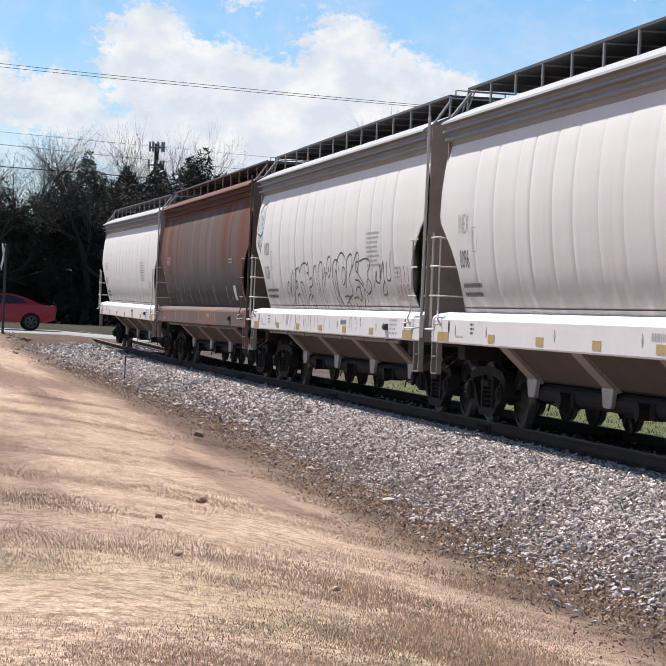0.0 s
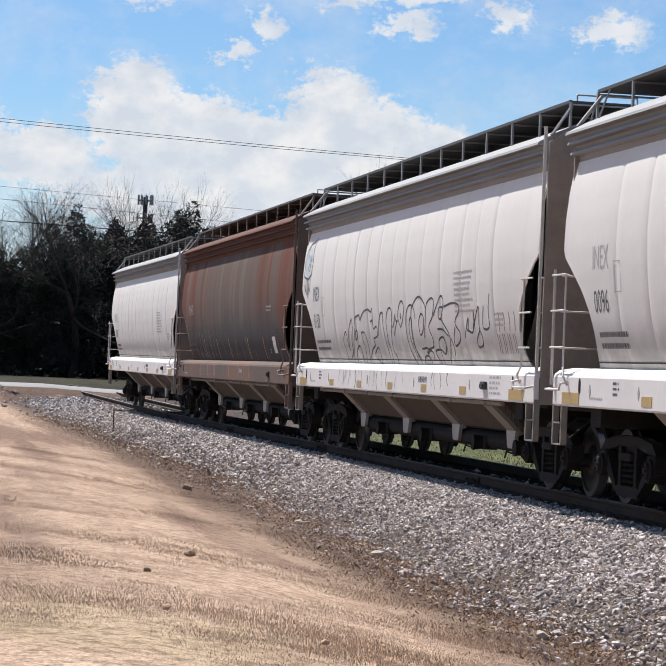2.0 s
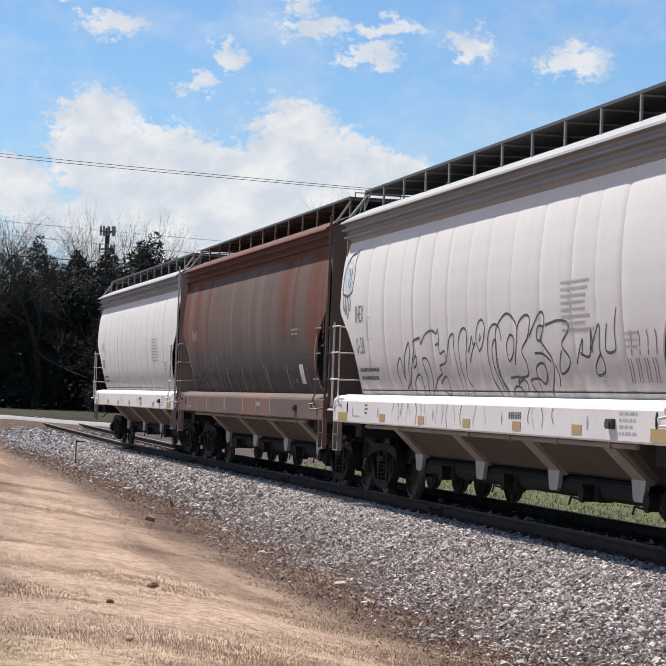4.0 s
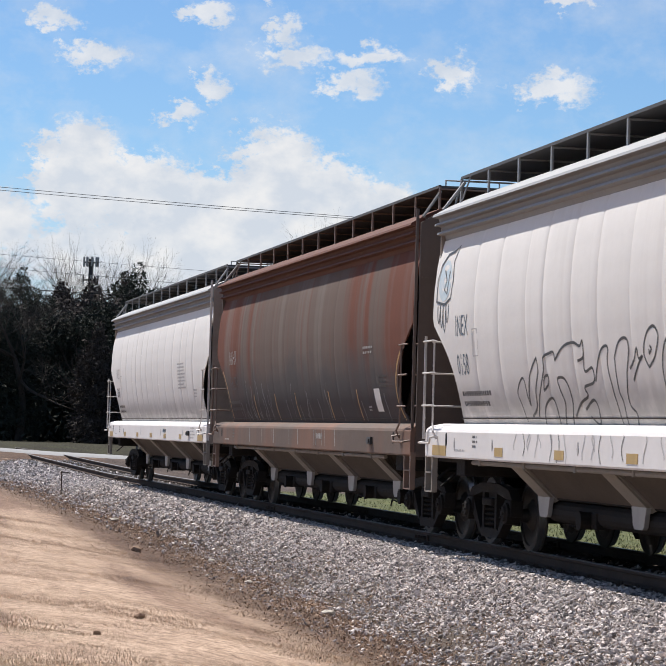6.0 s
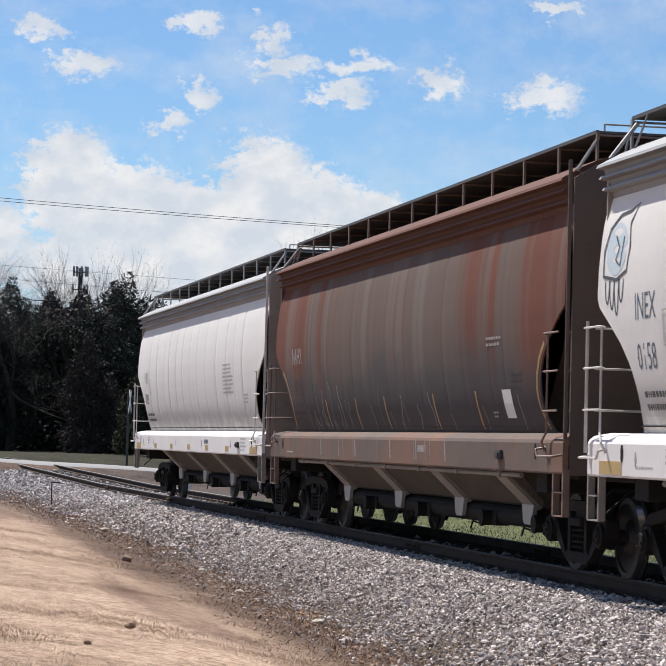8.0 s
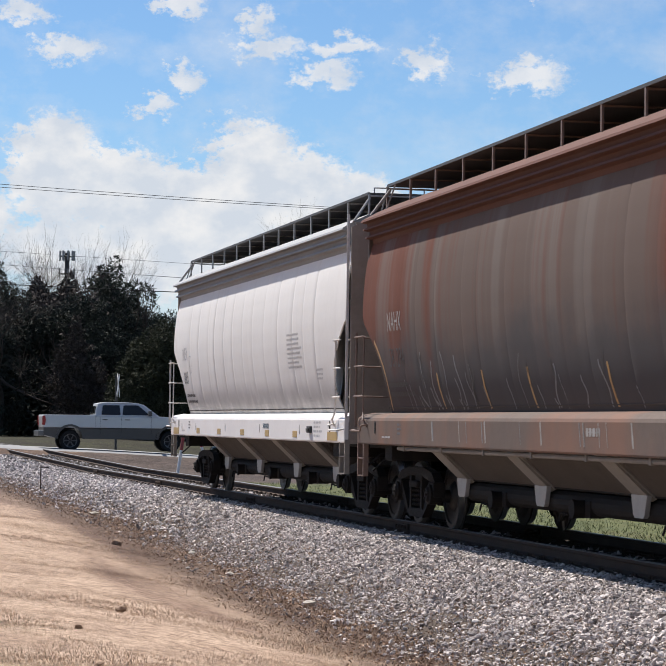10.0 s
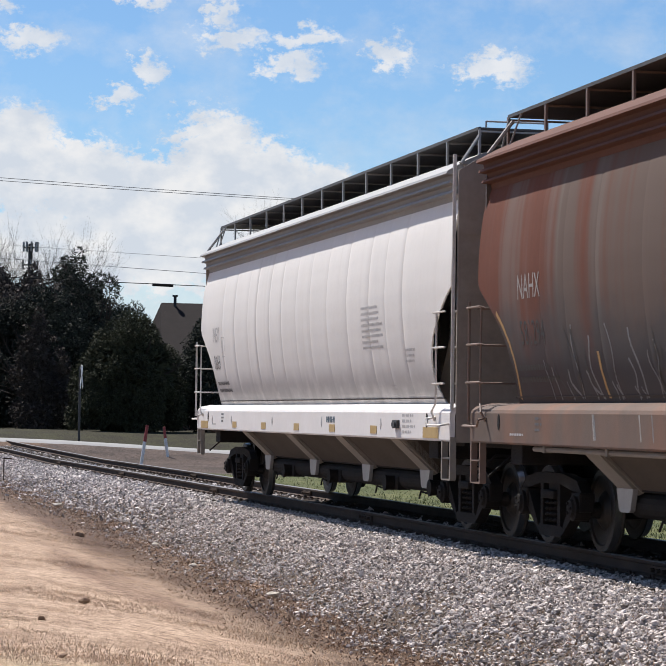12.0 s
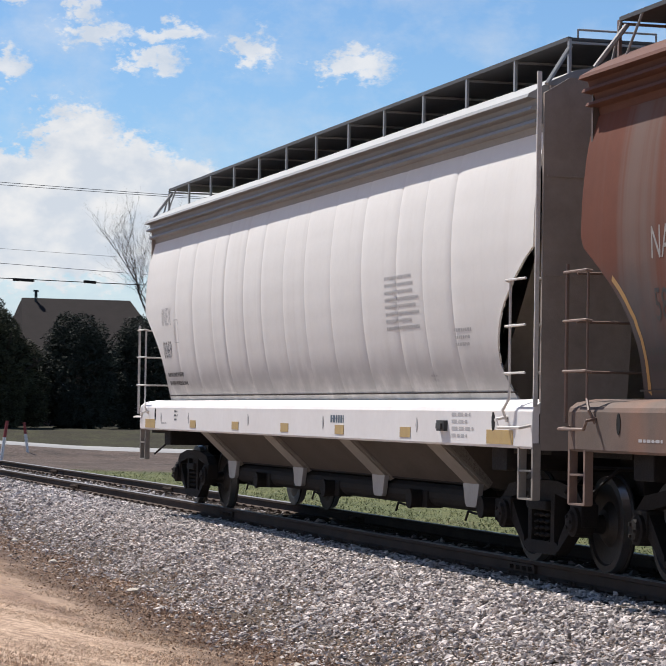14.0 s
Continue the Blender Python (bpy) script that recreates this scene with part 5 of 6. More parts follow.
def conifer(seed, h, w, n):
    r = np.random.default_rng(seed)
    sh = []
    for i in range(60):
        q = r.random() ** 0.8
        z = h * (0.08 + 0.88 * q)
        rad = w * (1 - q) ** 0.55 * r.uniform(0.45, 1.0) + 0.1
        t = r.uniform(0, 2 * math.pi)
        s = w * r.uniform(0.16, 0.36) * (1.15 - q)
        sh.append((rad * math.cos(t), rad * math.sin(t), z, s, s, s * 0.9))
    for q in np.linspace(0.05, 0.97, 16):
        s = w * (1 - q) * 0.62 + 0.22
        sh.append((0, 0, h * q, s, s, h * 0.06))
    return leaf_cloud(n, r, lumps(r, sh), 0.15, 0.05)


def cedar_crown(seed, w, h, n):
    r = np.random.default_rng(seed)
    sh = []
    for i in range(90):
        t, q = r.uniform(0, 2 * math.pi), r.random()
        rr_ = math.sqrt(1 - q ** 1.8) * w * r.uniform(0.78, 1.0)
        s = w * r.uniform(0.12, 0.24)
        sh.append((rr_ * math.cos(t), rr_ * math.sin(t), h * (0.08 + 0.86 * q), s, s, s * r.uniform(0.8, 1.5)))
    a = leaf_cloud(n, r, lumps(r, sh), 0.10, 0.6)
    core = [(0, 0, h * 0.4, w * 0.75, w * 0.75, h * 0.45)]
    b = leaf_cloud(n // 5, r, lumps(r, core), 0.3, 0.3)
    return np.concatenate([a[0], b[0]]), np.concatenate([a[1], b[1] + len(a[0])])


# bare hardwoods
hard_a = stand(tree("bare_tree", "tall leafless hardwood with fine grey twigs", limb_mesh(3, 11.0, 0.95, 0.26)), -139, 4.2, 0.3)
hard_b = stand(tree("bare_tree", "tall leafless hardwood with fine grey twigs", limb_mesh(8, 13.0, 0.8, 0.24)), -170, 13.4, 1.3)
hard_c = stand(tree("bare_tree", "slender leafless tree with upright twigs", limb_mesh(15, 13.6, 0.6, 0.2, up=0.9)), -150, 32.4, 0.0, 1.1)
for i, (x, y, t, src) in enumerate(((-142, 8.4, 2.0, hard_a), (-150, 0.5, 4.0, hard_b), (-172, 16.3, 3.1, hard_b), (-168, 10.9, 5.2, hard_b), (-175, 18.8, 0.4, hard_c), 
                                    (-146, -3.0, 1.1, hard_a), (-154, -8.0, 2.6, hard_b), (-140, 11.0, 5.5, hard_a), (-178, 21.5, 1.9, hard_c), (-165, 6.3, 0.9, hard_b))):
    copy_thing(src, spot(x, y, t))
# evergreens
ever_a = stand(tree("evergreen_tree", "dark dense evergreen with a ragged top", limb_mesh(21, 8.8, 0.3, 0.2, 3), conifer(1, 10.2, 5.6, 60000)), -143, 17.8, 0)
ever_b = stand(tree("evergreen_tree", "dark narrow evergreen among bare trees", limb_mesh(22, 8.0, 0.3, 0.18, 3), cedar_crown(12, 2.5, 8.0, 26000)), -141, 10.0, 0)
for x, y, t, src in ((-147, 16.0, 2.0, ever_b), (-142, 6.2, 1.0, ever_b), (-146, 13.6, 4.0, ever_b), (-145, 2.2, 5.0, ever_b), (-148, 21.2, 3.0, ever_b), (-150, -2.4, 0.5, ever_a), (-148, 19.9, 2.2, ever_b), (-152, 11.9, 1.2, ever_a)):
    copy_thing(src, spot(x, y, t))


# the broad weeping cedar on the lawn, and the ones round the house
cedar = stand(tree("weeping_cedar", "broad rounded dark olive cedar with drooping foliage", limb_mesh(31, 4.8, 0.6, 0.25, 3), cedar_crown(5, 3.0, 5.7, 70000), leaf="cedar"), -127, 18.5, 0)
ced_b = stand(tree("evergreen_bush", "dark evergreen bush beside the house", limb_mesh(32, 3.6, 0.6, 0.2, 3), cedar_crown(6, 2.5, 6.0, 30000), leaf="needle"), -131, 27.4, 0)
for x, y, t in ((-129, 23.4, 1.0), (-134, 30.6, 2.0), (-136, 35.0, 3.0), (-138, 39.0, 4.0)):
    copy_thing(ced_b, spot(x, y, t, 0.72))
red_cedar = stand(tree("evergreen_tree", "rusty brown winter cedar", limb_mesh(33, 6.0, 0.3, 0.16, 3), conifer(9, 6.4, 2.2, 16000), leaf="brush"), -136, 14.9, 0)

# tangled undergrowth that closes the wood
n = 300000
bx, by = tr.uniform(-178, -146, n), tr.uniform(-36, 24, n)
bearing = np.degrees(np.arctan2(by, -bx))
top = -bx * np.interp(bearing, [-14, 2.0, 3.8, 4.8, 6.0, 7.2, 7.8, 8.6, 9.5], [0.045, 0.038, 0.040, 0.056, 0.060, 0.061, 0.048, 0.022, 0.005]) * (1 + 0.07 * np.sin(by * 1.3) + 0.07 * np.sin(by * 2.9 + bx * 0.3))
bz = top * tr.random(n) ** 0.75
P3 = np.stack([bx, by, bz], -1)
v, f = leaf_cloud(n, tr, lambda m_: (P3, np.zeros((m_, 3))), 0.27)
tagged(new("far_woods", raw_mesh("far_woods", v, f, M["brush"])), "dark tangled winter undergrowth between the trees", "woods", kind="stuff")
n = 40000
bx, by = tr.uniform(-165, -136, n), tr.uniform(-60, 60, n)
bz = (1.8 + 0.9 * np.sin(by * 0.6)) * tr.random(n)
P4 = np.stack([bx, by, bz], -1)
v, f = leaf_cloud(n, tr, lambda m_: (P4, np.zeros((m_, 3))), 0.26)
tagged(new("hedge_undergrowth", raw_mesh("hedge_undergrowth", v, f, M["needle"])), "low dark brush at the foot of the wood", "brush", kind="stuff")
# distant wood all round the horizon
n = 90000
ang = tr.uniform(0, 2 * math.pi, n)
dist = tr.uniform(260, 330, n)
P5 = np.stack([-40 + dist * np.cos(ang), dist * np.sin(ang), (6 + 1.2 * np.sin(ang * 23) + 0.8 * np.sin(ang * 61)) * tr.random(n)], -1)
v, f = leaf_cloud(n, tr, lambda m_: (P5, np.zeros((m_, 3))), 0.6)
tagged(new("distant_woods", raw_mesh("distant_woods", v, f, M["brush"])), "far winter woods along the horizon", "woods", kind="stuff")


# ---------- grass and litter ----------
def blades(n, near, far, a0, a1, tall, wide, patch):
    """Blades on a fan of ground that opens away from the lawn's corner, thicker towards it."""
    rho, a = near * (far / near) ** tr.random(n), np.radians(tr.uniform(a0, a1, n))
    x, y = -rho * np.cos(a), rho * np.sin(a)
    keep = patch(x, y) & ((y < np.interp(x, TOE_X, TOE_Y) - 0.35) | (y > 11))
    x, y = x[keep], y[keep]
    n = len(x)
    z = land_z(x, y)
    t = tr.uniform(0, 2 * math.pi, n)
    h = tall * tr.uniform(0.4, 1.3, n)
    w = wide * tr.uniform(0.6, 1.4, n)
    lean = tr.normal(0, 0.7, (n, 2)) * h[:, None]
    base = np.stack([x, y, z - 0.02], -1)
    side = np.stack([np.cos(t) * w, np.sin(t) * w, 0 * w], -1)
    tip = base + np.stack([lean[:, 0], lean[:, 1], h + 0.02], -1)
    v = np.stack([base - side, base + side, tip], 1).reshape(-1, 3)
    return v, np.arange(n * 3).reshape(-1, 3)


def clump(x, y):
    f = np.array([noise.noise(Vector((p * 0.8, q * 0.8, 1.0))) + 0.8 * noise.noise(Vector((p * 3.1, q * 3.1, 5.0))) for p, q in zip(x, y)])
    return f + tr.normal(0, 0.4, len(x)) > -0.35


v, f = blades(560000, 10.6, 46, 1.5, 19.5, 0.012, 0.0050, clump)
tagged(new("dry_grass", raw_mesh("dry_grass", v, f, M["straw"])), "short dry straw-coloured winter grass", "grass", kind="stuff")
v, f = blades(24000, 10.6, 24, 1.5, 17.0, 0.013, 0.005, lambda x, y: np.array([noise.noise(Vector((p * 0.35, q * 0.5, 9.0))) for p, q in zip(x, y)]) + tr.normal(0, 0.2, len(x)) > 0.18)
tagged(new("green_grass", raw_mesh("green_grass", v, f, M["blade"])), "sparse greener grass blades among the straw", "grass", kind="stuff")
v, f = blades(60000, 24, 78, 9.0, 33.0, 0.06, 0.010, lambda x, y: y > 11.2)
tagged(new("lawn_grass", raw_mesh("lawn_grass", v, f, M["blade"])), "sunlit green grass past the track", "grass", kind="stuff")
# fallen leaves, twigs and straw along the ditch
n = 40000
lx = -13 - 62 * tr.random(n) ** 1.2
ly = np.interp(lx, TOE_X, TOE_Y) - 0.2 + tr.normal(-0.1, 0.62, n)
P6 = np.stack([lx, ly, np.maximum(land_z(lx, ly), [bed_height(float(p), float(q - track_y(p))) if q - track_y(p) > -3.3 else -9.0 for p, q in zip(lx, ly)]) + 0.015 + 0.02 * tr.random(n)], -1)
v, f = leaf_cloud(n, tr, lambda m_: (P6, np.zeros((m_, 3))), 0.028)
tagged(new("leaf_litter", raw_mesh("leaf_litter", v, f, M["litter"])), "brown fallen leaves and straw along the ditch", "leaves", kind="stuff")


def rock(x, y, size, seed, mat="rock", label="pale stone lying in the ditch"):
    v_, f_ = base_solid("ico", np.random.default_rng(seed))
    ob = tagged(new("rock", raw_mesh("rock", v_ * size, f_, M[mat])), label, "rock", "loose rocks by the track")
    ob.location = (x, y, float(land_z(x, y)) + size * 0.35)
    ob.rotation_euler = (0.2, 0.1, seed)
    return ob


for i, (x, y, s) in enumerate(((-19.9, 5.5, 0.085), (-28.6, 5.9, 0.085), (-50.8, 6.0, 0.10), (-24.2, 5.6, 0.05), (-33.5, 5.8, 0.06), (-22.3, 5.55, 0.045), (-38.0, 6.0, 0.07))):
    rock(x, y, s, i + 3)
for i, (x, y, s) in enumerate(((-22.4, 2.9, 0.05), (-16.4, 1.98, 0.04), (-38.4, 4.88, 0.09), (-15.6, 2.9, 0.035), (-19.6, 2.2, 0.04))):
    rock(x, y, s, i + 30, "litter", "dark clod of earth on the dry grass")

# ---------- things along the crossing ----------
def marker_post(x, y, h, lean):
    z = float(land_z(x, y))
    ob = tagged(new("marker_post"), "leaning white marker post with a faded red top", "post", "marker posts")
    ob.matrix_world = Matrix.Translation((x, y, z)) @ Matrix.Rotation(radians(lean), 4, "X")
    bm = bmesh.new()
    tube(bm, (0, 0, -0.2), (0, 0, h * 0.62), 0.055, n=10)
    part("post", bm, M["white_plain"], ob)
    bm = bmesh.new()
    tube(bm, (0, 0, h * 0.62), (0, 0, h), 0.058, 0.05, n=10)
    part("cap", bm, M["red_plain"], ob, "faded red cap")


marker_post(-83.0, 12.55, 1.45, -8)
marker_post(-95.0, 15.4, 1.15, 8)

stake = tagged(new("survey_stake"), "thin rusty steel stake in the ballast", "stake")
stake.location = (-65.0, 6.27, float(land_z(-65.0, 6.27)))
bm = bmesh.new()
tube(bm, (0, 0, -0.2), (0, 0, 0.62), 0.014, n=6)
part("rod", bm, M["rail"], stake)
bm = bmesh.new()
box(bm, -0.03, 0.03, -0.02, 0.20, 0.58, 0.61)
part("crosspiece", bm, M["rail"], stake)


def crossbuck(x, y, turn):
    ob = tagged(new("crossbuck_sign"), "white crossed-blade rail crossing sign on a dark mast", "crossing sign", "crossing signs")
    ob.matrix_world = Matrix.Translation((x, y, float(land_z(x, y)))) @ Matrix.Rotation(radians(turn), 4, "Z")
    bm = bmesh.new()
    tube(bm, (0, 0, -0.1), (0, 0, 3.4), 0.05, n=8)
    part("mast", bm, M["pole"], ob)
    for s, yy in ((-1, -0.065), (1, -0.085)):
        bm = bmesh.new()
        vs = box(bm, -0.60, 0.60, yy - 0.008, yy + 0.008, -0.11, 0.11)
        bmesh.ops.rotate(bm, verts=vs, cent=(0, 0, 0), matrix=Matrix.Rotation(s * radians(48), 3, "Y"))
        bmesh.ops.translate(bm, verts=vs, vec=(0, 0, 2.95))
        part("blade", bm, M["white_plain"], ob, "white crossbuck blade")


crossbuck(-97.2, 4.6, -14)
crossbuck(-109.0, 13.75, 166)

# cell tower above the wood
tower = tagged(new("cell_tower"), "slim grey cell tower with a crown of antennas", "tower")
tower.location = (-330, 34.8, 0)
bm = bmesh.new()
tube(bm, (0, 0, -1), (0, 0, 23.4), 0.42, 0.28, n=10)
part("mast", bm, M["pole"], tower)
for z in (22.9, 20.6):
    bm = bmesh.new()
    rod(bm, [(0.95 * math.cos(t), 0.95 * math.sin(t), z) for t in np.linspace(0, 2 * math.pi, 7)], 0.06)
    rod(bm, [(-0.95, 0, z), (0.95, 0, z)], 0.06)
    rod(bm, [(0, -0.95, z), (0, 0.95, z)], 0.06)
    part("platform", bm, M["pole"], tower)
for z, cnt in ((23.0, 9), (20.6, 4)):
    for i in range(cnt):
        t = 2 * math.pi * i / cnt
        bm = bmesh.new()
        box(bm, 0.95 * math.cos(t) - 0.11, 0.95 * math.cos(t) + 0.11, 0.95 * math.sin(t) - 0.11, 0.95 * math.sin(t) + 0.11, z - 0.65, z + 0.65, 0.05)
        part("antenna", bm, M["galv"], tower)


# overhead lines between poles that stand out of view
def utility_pole(x, y, h):
    ob = tagged(new("utility_pole"), "tall brown wooden utility pole with crossarm", "utility pole", "utility poles")
    ob.location = (x, y, float(land_z(x, y)))
    bm = bmesh.new()
    tube(bm, (0, 0, -0.5), (0, 0, h), 0.17, 0.12, n=10)
    part("pole", bm, M["bark"], ob)
    bm = bmesh.new()
    box(bm, -1.1, 1.1, -0.06, 0.06, h - 0.5, h - 0.38)
    part("crossarm", bm, M["bark"], ob)


for y in (-14.0, 60.0):
    utility_pole(-100 if y < 0 else -96, y, 12.5)


def wire(name, label, y0, z0, y1, z1, x0, x1, sag, r, mat="wire"):
    cu = bpy.data.curves.new(name, "CURVE")
    cu.dimensions, cu.bevel_depth, cu.bevel_resolution = "3D", r, 1
    sp = cu.splines.new("POLY")
    sp.points.add(30)
    for i in range(31):
        q = i / 30
        sp.points[i].co = (x0 + (x1 - x0) * q, y0 + (y1 - y0) * q, z0 + (z1 - z0) * q - sag * 4 * q * (1 - q), 1)
    cu.materials.append(M[mat])
    tagged(new(name, cu), label, "wire", "overhead wires")


def line_through(name, label, ya, za, yb, zb, x, r, curve=0.0):
    s = (zb - za) / (yb - ya)
    z_at = lambda y: za + s * (y - ya)
    # a span from pole to pole that passes the two heights
    y0, y1 = -14.0, 60.0
    q = lambda y: (y - y0) / (y1 - y0)
    sag = curve
    lift = lambda y: sag * 4 * q(y) * (1 - q(y))
    a, b = za + lift(ya), zb + lift(yb)
    s = (b - a) / (yb - ya)
    wire(name, label, y0, a + s * (y0 - ya), y1, a + s * (y1 - ya), x, x, sag, r, "black" if "dark" in label else "wire")


line_through("power_wire", "thin grey power line high over the road", 4.2, 10.86, 20.9, 10.20, -100, 0.012, 0.75)
line_through("power_wire", "thin grey power line high over the road", 4.2, 10.73, 20.9, 10.12, -100, 0.012, 0.8)
line_through("phone_wire", "thin grey cable over the road", 4.3, 8.17, 15.0, 7.74, -100, 0.007, 0.3)
line_through("phone_wire", "thin grey cable over the road", 4.3, 7.67, 15.0, 7.15, -100, 0.011, 0.3)
line_through("phone_wire", "dark bundled cable over the road", 4.3, 6.80, 17.0, 6.52, -100, 0.018, 0.45)
for y, w in ((15.9, 0.85), (18.6, 0.5)):
    ob = tagged(new("cable_splice"), "dark splice case hanging on the cable", "splice case", "splice cases")
    bm = bmesh.new()
    tube(bm, (0, -w / 2, 0), (0, w / 2, -0.02), 0.06, n=8)
    part("case", bm, M["black"], ob)
    ob.location = (-100, y, 6.52)


# ---------- house ----------
def house(x, y):
    ob = tagged(new("house"), "brown house with a steep dark shingle roof behind bushes", "house")
    ob.location = (x, y, float(land_z(x, y)))
    bm = bmesh.new()
    box(bm, -5, 5, -3.0, 5.0, -0.2, 4.3)
    part("wall", bm, M["house_brick"], ob)
    bm = bmesh.new()
    a = [bm.verts.new(p) for p in ((5.4, -3.5, 4.2), (5.4, 5.5, 4.2), (-5.4, 5.5, 4.2), (-5.4, -3.5, 4.2), (0, -2.7, 7.75), (0, 4.0, 7.75))]
    for q in ((0, 1, 5, 4), (2, 3, 4, 5), (1, 2, 5), (3, 0, 4), (3, 2, 1, 0)):
        bm.faces.new([a[i] for i in q])
    roof = part("roof", bm, M["shingle"], ob, "dark brown shingle roof")
    bm = bmesh.new()
    tube(bm, (0.3, -1.9, 7.4), (0.3, -1.9, 8.15), 0.09, n=8)
    tube(bm, (0.3, -1.9, 8.12), (0.3, -1.9, 8.22), 0.17, n=8)
    part("vent_pipe", bm, M["pole"], roof)
    for yy in (-1.2, 2.8):
        bm = bmesh.new()
        box(bm, 5.0, 5.06, yy - 0.55, yy + 0.55, 1.0, 2.4)
        w = part("window", bm, M["glass"], ob)
        bm = bmesh.new()
        for p0, p1, q0, q1 in ((-0.62, 0.62, 0.92, 1.0), (-0.62, 0.62, 2.4, 2.48), (-0.62, -0.55, 1.0, 2.4), (0.55, 0.62, 1.0, 2.4)):
            box(bm, 5.02, 5.09, yy + p0, yy + p1, q0, q1)
        part("frame", bm, M["white_plain"], w)


house(-152, 26.8)

# ---------- vehicles ----------
def car_wheel(parent, x, y, r, wide, side):
    bm = bmesh.new()
    lathe(bm, [(r * 0.62, side * wide / 2), (r * 0.92, side * wide / 2), (r, side * wide * 0.36), (r, -side * wide * 0.36), (r * 0.92, -side * wide / 2), (r * 0.62, -side * wide / 2)], 26)
    w = part("wheel", bm, M["black"], parent, smooth=False)
    w.location = (x, y, r)
    bm = bmesh.new()
    lathe(bm, [(r * 0.10, side * wide * 0.42), (r * 0.16, side * wide * 0.42), (r * 0.56, side * wide * 0.30), (r * 0.60, side * wide * 0.50), (r * 0.66, side * wide * 0.52), (r * 0.66, side * wide * 0.2), (r * 0.1, side * wide * 0.2)], 26)
    for k in range(6):
        t = k * math.pi / 3
        tube(bm, (0.1 * r * math.cos(t), side * wide * 0.44, 0.1 * r * math.sin(t)), (r * 0.6 * math.cos(t), side * wide * 0.47, r * 0.6 * math.sin(t)), r * 0.08, n=5)
    part("rim", bm, M["hub"], w)
    return w


def extrude_y(bm, outline, y0, y1, tuck=0.0, z_split=1e9):
    """A side outline (x, z) drawn out across the car, the top tucked in."""
    sides = []
    for y, s in ((y0, 1), (y1, -1)):
        sides.append([bm.verts.new((x, y + s * tuck * max(0, min(1, (z - z_split) / 0.5)), z)) for x, z in outline])
    n = len(outline)
    for i in range(n):
        bm.faces.new((sides[0][i], sides[0][(i + 1) % n], sides[1][(i + 1) % n], sides[1][i]))
    bm.faces.new(list(reversed(sides[0])))
    bm.faces.new(sides[1])


def arch_cut(cx, r, z, n=8):
    return [(cx + r * math.cos(t), z + r * math.sin(t)) for t in np.linspace(math.pi, 0, n)]


def red_sedan():
    """Nose along +x."""
    ob = tagged(new("car"), "red four-door sedan driving off along the road", "car")
    low = [(-2.45, 0.45)] + [(-1.95, 0.30)] + arch_cut(-1.50, 0.40, 0.32) + arch_cut(1.52, 0.40, 0.32) + [(2.3, 0.28), (2.45, 0.42), (2.46, 0.62), (2.3, 0.78), (1.2, 0.98), (-1.75, 1.05), (-2.40, 1.02), (-2.48, 0.80)]
    bm = bmesh.new()
    extrude_y(bm, low, -0.94, 0.94, 0.06, 0.6)
    part("body", bm, M["red_car"], ob)
    bm = bmesh.new()
    extrude_y(bm, [(1.15, 0.97), (0.25, 1.40), (-0.15, 1.455), (-0.75, 1.44), (-1.3, 1.30), (-1.95, 1.03)], -0.86, 0.86, 0.18, 1.0)
    part("roof", bm, M["red_car"], ob)
    bm = bmesh.new()
    extrude_y(bm, [(0.86, 1.03), (0.22, 1.345), (-0.15, 1.385), (-0.7, 1.37), (-1.12, 1.26), (-1.35, 1.09)], -0.868, 0.868, 0.165, 1.0)
    part("side_window", bm, M["glass"], ob)
    for s in (-1, 1):
        for x in (-1.50, 1.52):
            car_wheel(ob, x, s * 0.83, 0.345, 0.23, s)
        bm = bmesh.new()
        box(bm, -2.50, -2.40, min(s * 0.45, s * 0.90), max(s * 0.45, s * 0.90), 0.80, 0.95, 0.02)
        part("tail_lamp", bm, M["lamp_red"], ob)
        bm = bmesh.new()
        box(bm, 2.28, 2.44, min(s * 0.5, s * 0.85), max(s * 0.5, s * 0.85), 0.62, 0.74, 0.02)
        part("headlamp", bm, M["glass"], ob)
    bm = bmesh.new()
    box(bm, -2.52, -2.36, -0.85, 0.85, 0.98, 1.04, 0.015)
    part("spoiler", bm, M["red_car"], ob)
    return ob


def soften(bm, wide, seg=2):
    bmesh.ops.recalc_face_normals(bm, faces=bm.faces)
    es = [e for e in bm.edges if len(e.link_faces) == 2 and e.calc_face_angle(0) > 0.5]
    bmesh.ops.bevel(bm, geom=es, offset=wide, segments=seg, affect="EDGES", profile=0.6, clamp_overlap=True)


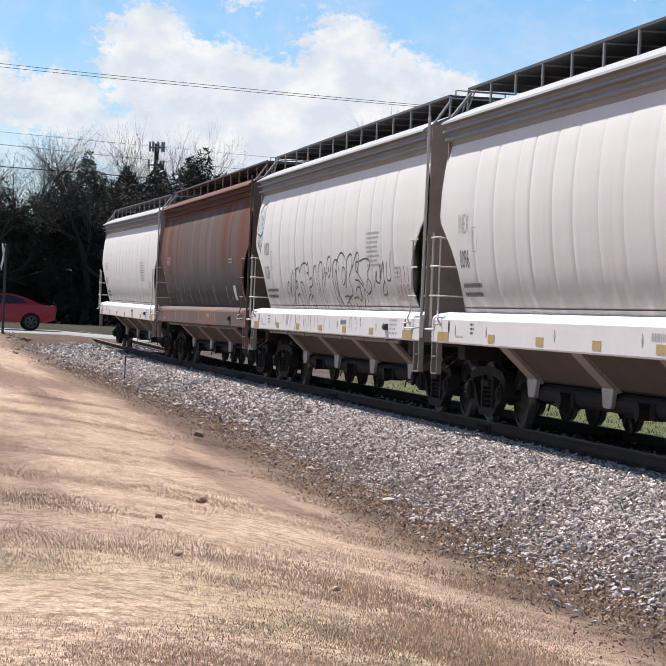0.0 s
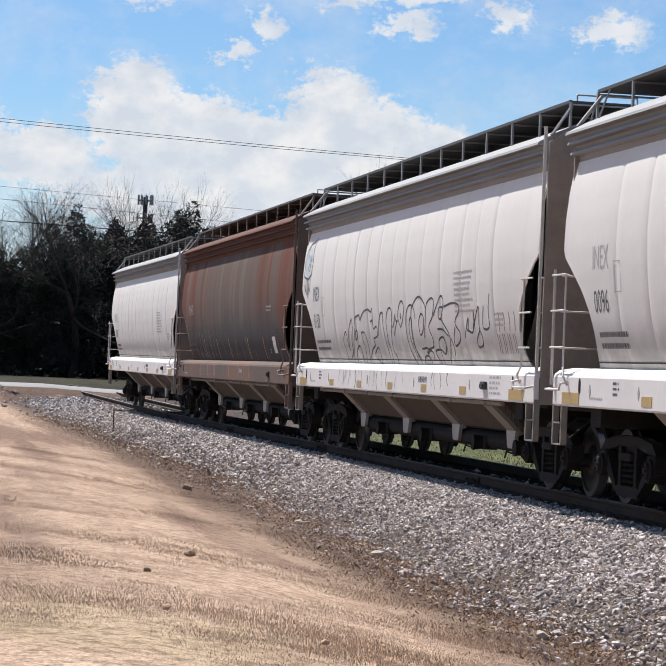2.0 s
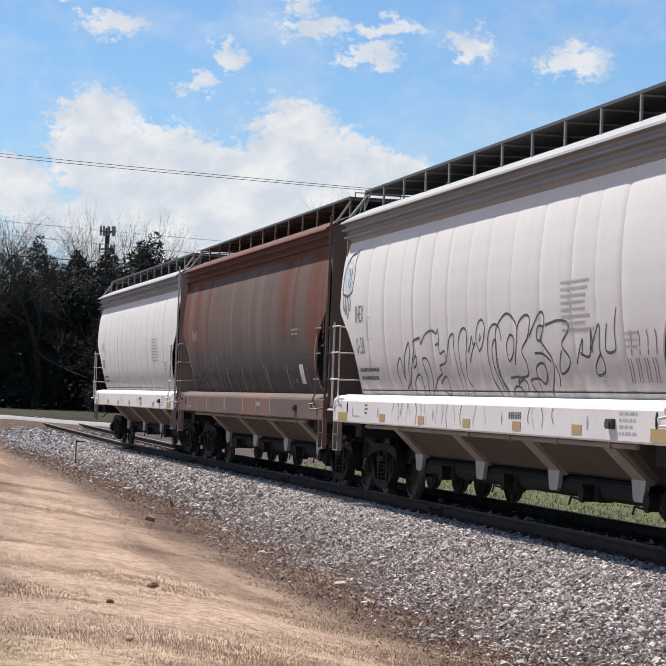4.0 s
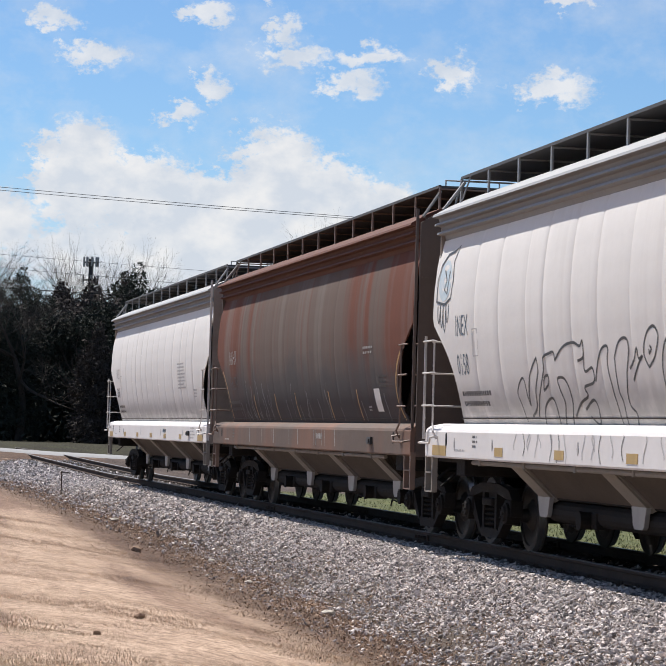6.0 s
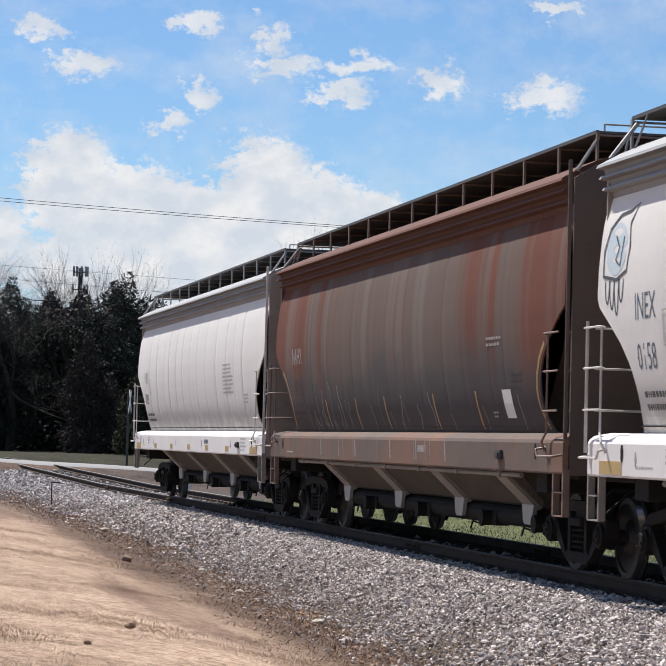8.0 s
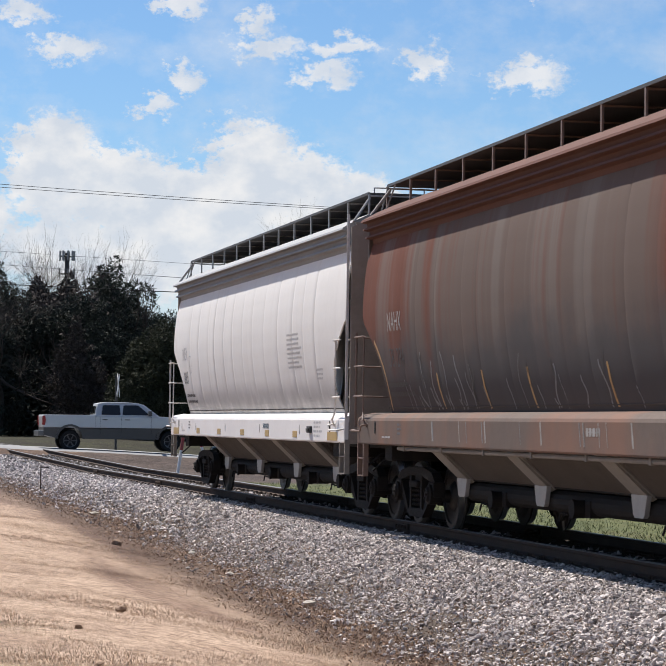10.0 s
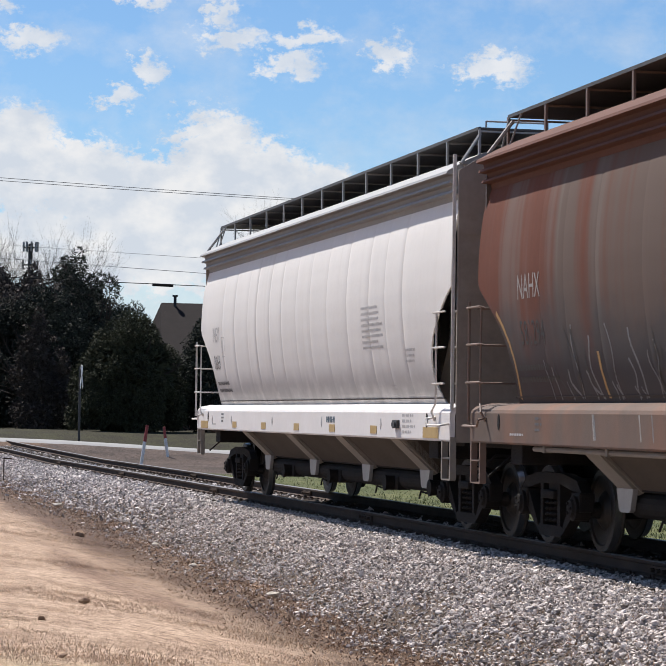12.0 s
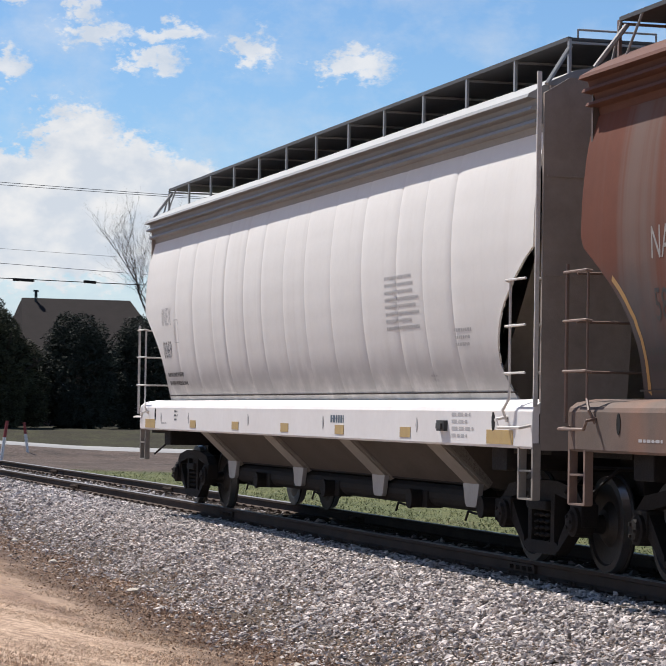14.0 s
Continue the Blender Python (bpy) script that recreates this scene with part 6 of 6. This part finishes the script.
def pickup():
    ob = tagged(new("pickup_truck"), "silver crew-cab pickup truck with dark lower panels", "pickup truck")
    up = [(-3.05, 0.92), (2.1, 0.92), (3.06, 0.88), (3.12, 1.15), (2.98, 1.33), (1.6, 1.40), (-0.95, 1.40), (-1.0, 1.43), (-3.03, 1.43), (-3.08, 1.36)]
    bm = bmesh.new()
    extrude_y(bm, up, -1.0, 1.0, 0.05, 1.15)
    soften(bm, 0.035)
    part("body", bm, M["silver"], ob)
    low = [(-3.05, 0.62)] + arch_cut(-1.98, 0.52, 0.50, 12) + [(-1.2, 0.48), (1.3, 0.48)] + arch_cut(2.05, 0.52, 0.50, 12) + [(3.05, 0.55), (3.10, 0.92), (-3.05, 0.92)]
    bm = bmesh.new()
    extrude_y(bm, low, -0.99, 0.99)
    part("lower_panel", bm, M["bronze"], ob, "dark grey lower panel")
    bm = bmesh.new()
    extrude_y(bm, [(1.62, 1.38), (1.30, 1.62), (0.98, 1.86), (0.72, 1.93), (0.2, 1.96), (-0.6, 1.95), (-0.86, 1.90), (-0.95, 1.66), (-0.99, 1.40)], -0.94, 0.94, 0.17, 1.4)
    soften(bm, 0.04)
    part("cab", bm, M["silver"], ob)
    for a, b in ((-0.74, 0.02), (0.10, 1.18)):
        bm = bmesh.new()
        top = 1.84
        extrude_y(bm, [(a, 1.45), (a + 0.05, top - 0.03), (a + 0.10, top), (b - (0.44 if b > 1 else 0.02), top), (b, 1.47), (b - 0.04, 1.45)], -0.946, 0.946, 0.168, 1.4)
        part("side_window", bm, M["glass"], ob)
    bm = bmesh.new()
    box(bm, -1.02, -0.93, -0.66, 0.66, 1.48, 1.80, 0.02)
    part("rear_window", bm, M["glass"], ob)
    for s in (-1, 1):
        for x in (-1.98, 2.05):
            car_wheel(ob, x, s * 0.86, 0.41, 0.28, s)
            bm = bmesh.new()
            pts = [(x + r_ * math.cos(t), 0.48 + r_ * math.sin(t)) for r_, ts in ((0.58, np.linspace(math.pi, 0, 14)), (0.49, np.linspace(0, math.pi, 14))) for t in ts]
            prism(bm, pts, min(s * 0.98, s * 1.025), max(s * 0.98, s * 1.025), "y")
            part("wheel_arch", bm, M["bronze"], ob)
        bm = bmesh.new()
        prism(bm, [(-3.085, 1.02), (-3.085, 1.38), (-2.99, 1.40), (-2.95, 1.22), (-2.99, 1.02)], min(s * 0.80, s * 1.008), max(s * 0.80, s * 1.008), "y")
        part("tail_lamp", bm, M["lamp_red"], ob)
        bm = bmesh.new()
        box(bm, 2.92, 3.13, min(s * 0.6, s * 0.96), max(s * 0.6, s * 0.96), 1.02, 1.20, 0.03)
        part("headlamp", bm, M["hub"], ob)
        bm = bmesh.new()
        box(bm, 1.12, 1.26, min(s * 0.98, s * 1.22), max(s * 0.98, s * 1.22), 1.42, 1.62, 0.03)
        part("wing_mirror", bm, M["bronze"], ob)
        for x in (-0.60, 0.30):
            bm = bmesh.new()
            box(bm, x - 0.1, x + 0.1, s * 0.995 - 0.02, s * 0.995 + 0.02, 1.24, 1.275, 0.008)
            part("door_handle", bm, M["bronze"], ob)
        for x0, x1, z0, z1 in ((-0.98, -0.972, 0.95, 1.40), (0.05, 0.058, 0.70, 1.40), (1.25, 1.258, 0.70, 1.40), (-0.80, -0.792, 0.70, 1.40)):
            bm = bmesh.new()
            box(bm, x0, x1, s * 0.985 - 0.017, s * 0.985 + 0.017, z0, z1)
            part("door_gap", bm, M["black"], ob)
    bm = bmesh.new()
    box(bm, -3.25, -3.0, -0.95, 0.95, 0.58, 0.80, 0.04)
    part("bumper", bm, M["hub"], ob)
    return ob


sedan, truck = red_sedan(), pickup()


# ---------- what moves ----------
def train_at(t):
    """Place along the track of the last car's middle."""
    return -77.960 + 3.59356 * t - 0.0799592 * t ** 2 + 0.01182279 * t ** 3 - 0.00045257 * t ** 4


COUPLED = 17.3


def car_pose(u):
    a, b = u - 7.05, u + 7.05
    ya, yb, za, zb = track_y(a), track_y(b), float(track_z(a)), float(track_z(b))
    return Matrix.Translation((u, (ya + yb) / 2, (za + zb) / 2)) @ Matrix.Rotation(math.atan2(yb - ya, b - a), 4, "Z") @ Matrix.Rotation(-math.atan2(zb - za, b - a), 4, "Y")


def motions():
    ts = [i * 0.5 for i in range(29)]
    for i, c in enumerate((last_car, brown_car, tagged_car, front_car)):
        walk(c, [(t, car_pose(train_at(t) + COUPLED * i)) for t in ts])
    n = 140
    for ws, x in WHEELSETS:
        walk(ws, [(14.0 * i / n, pose(x, 0, WHEEL_R, 0, math.degrees((train_at(14.0 * i / n) - train_at(0)) / WHEEL_R), 0)) for i in range(n + 1)])
    walk(sedan, [(t, pose(-101.2, 4.35 - 3.8 * t, float(road_z(4.35 - 3.8 * t)) + 0.02, 0, 0, -90)) for t in ts])
    walk(truck, [(t, pose(-100.6, 14.2 + 4.9 * (t - 10.3), float(road_z(14.2 + 4.9 * (t - 10.3))) + 0.02, 0, 0, 90)) for t in ts])


motions()
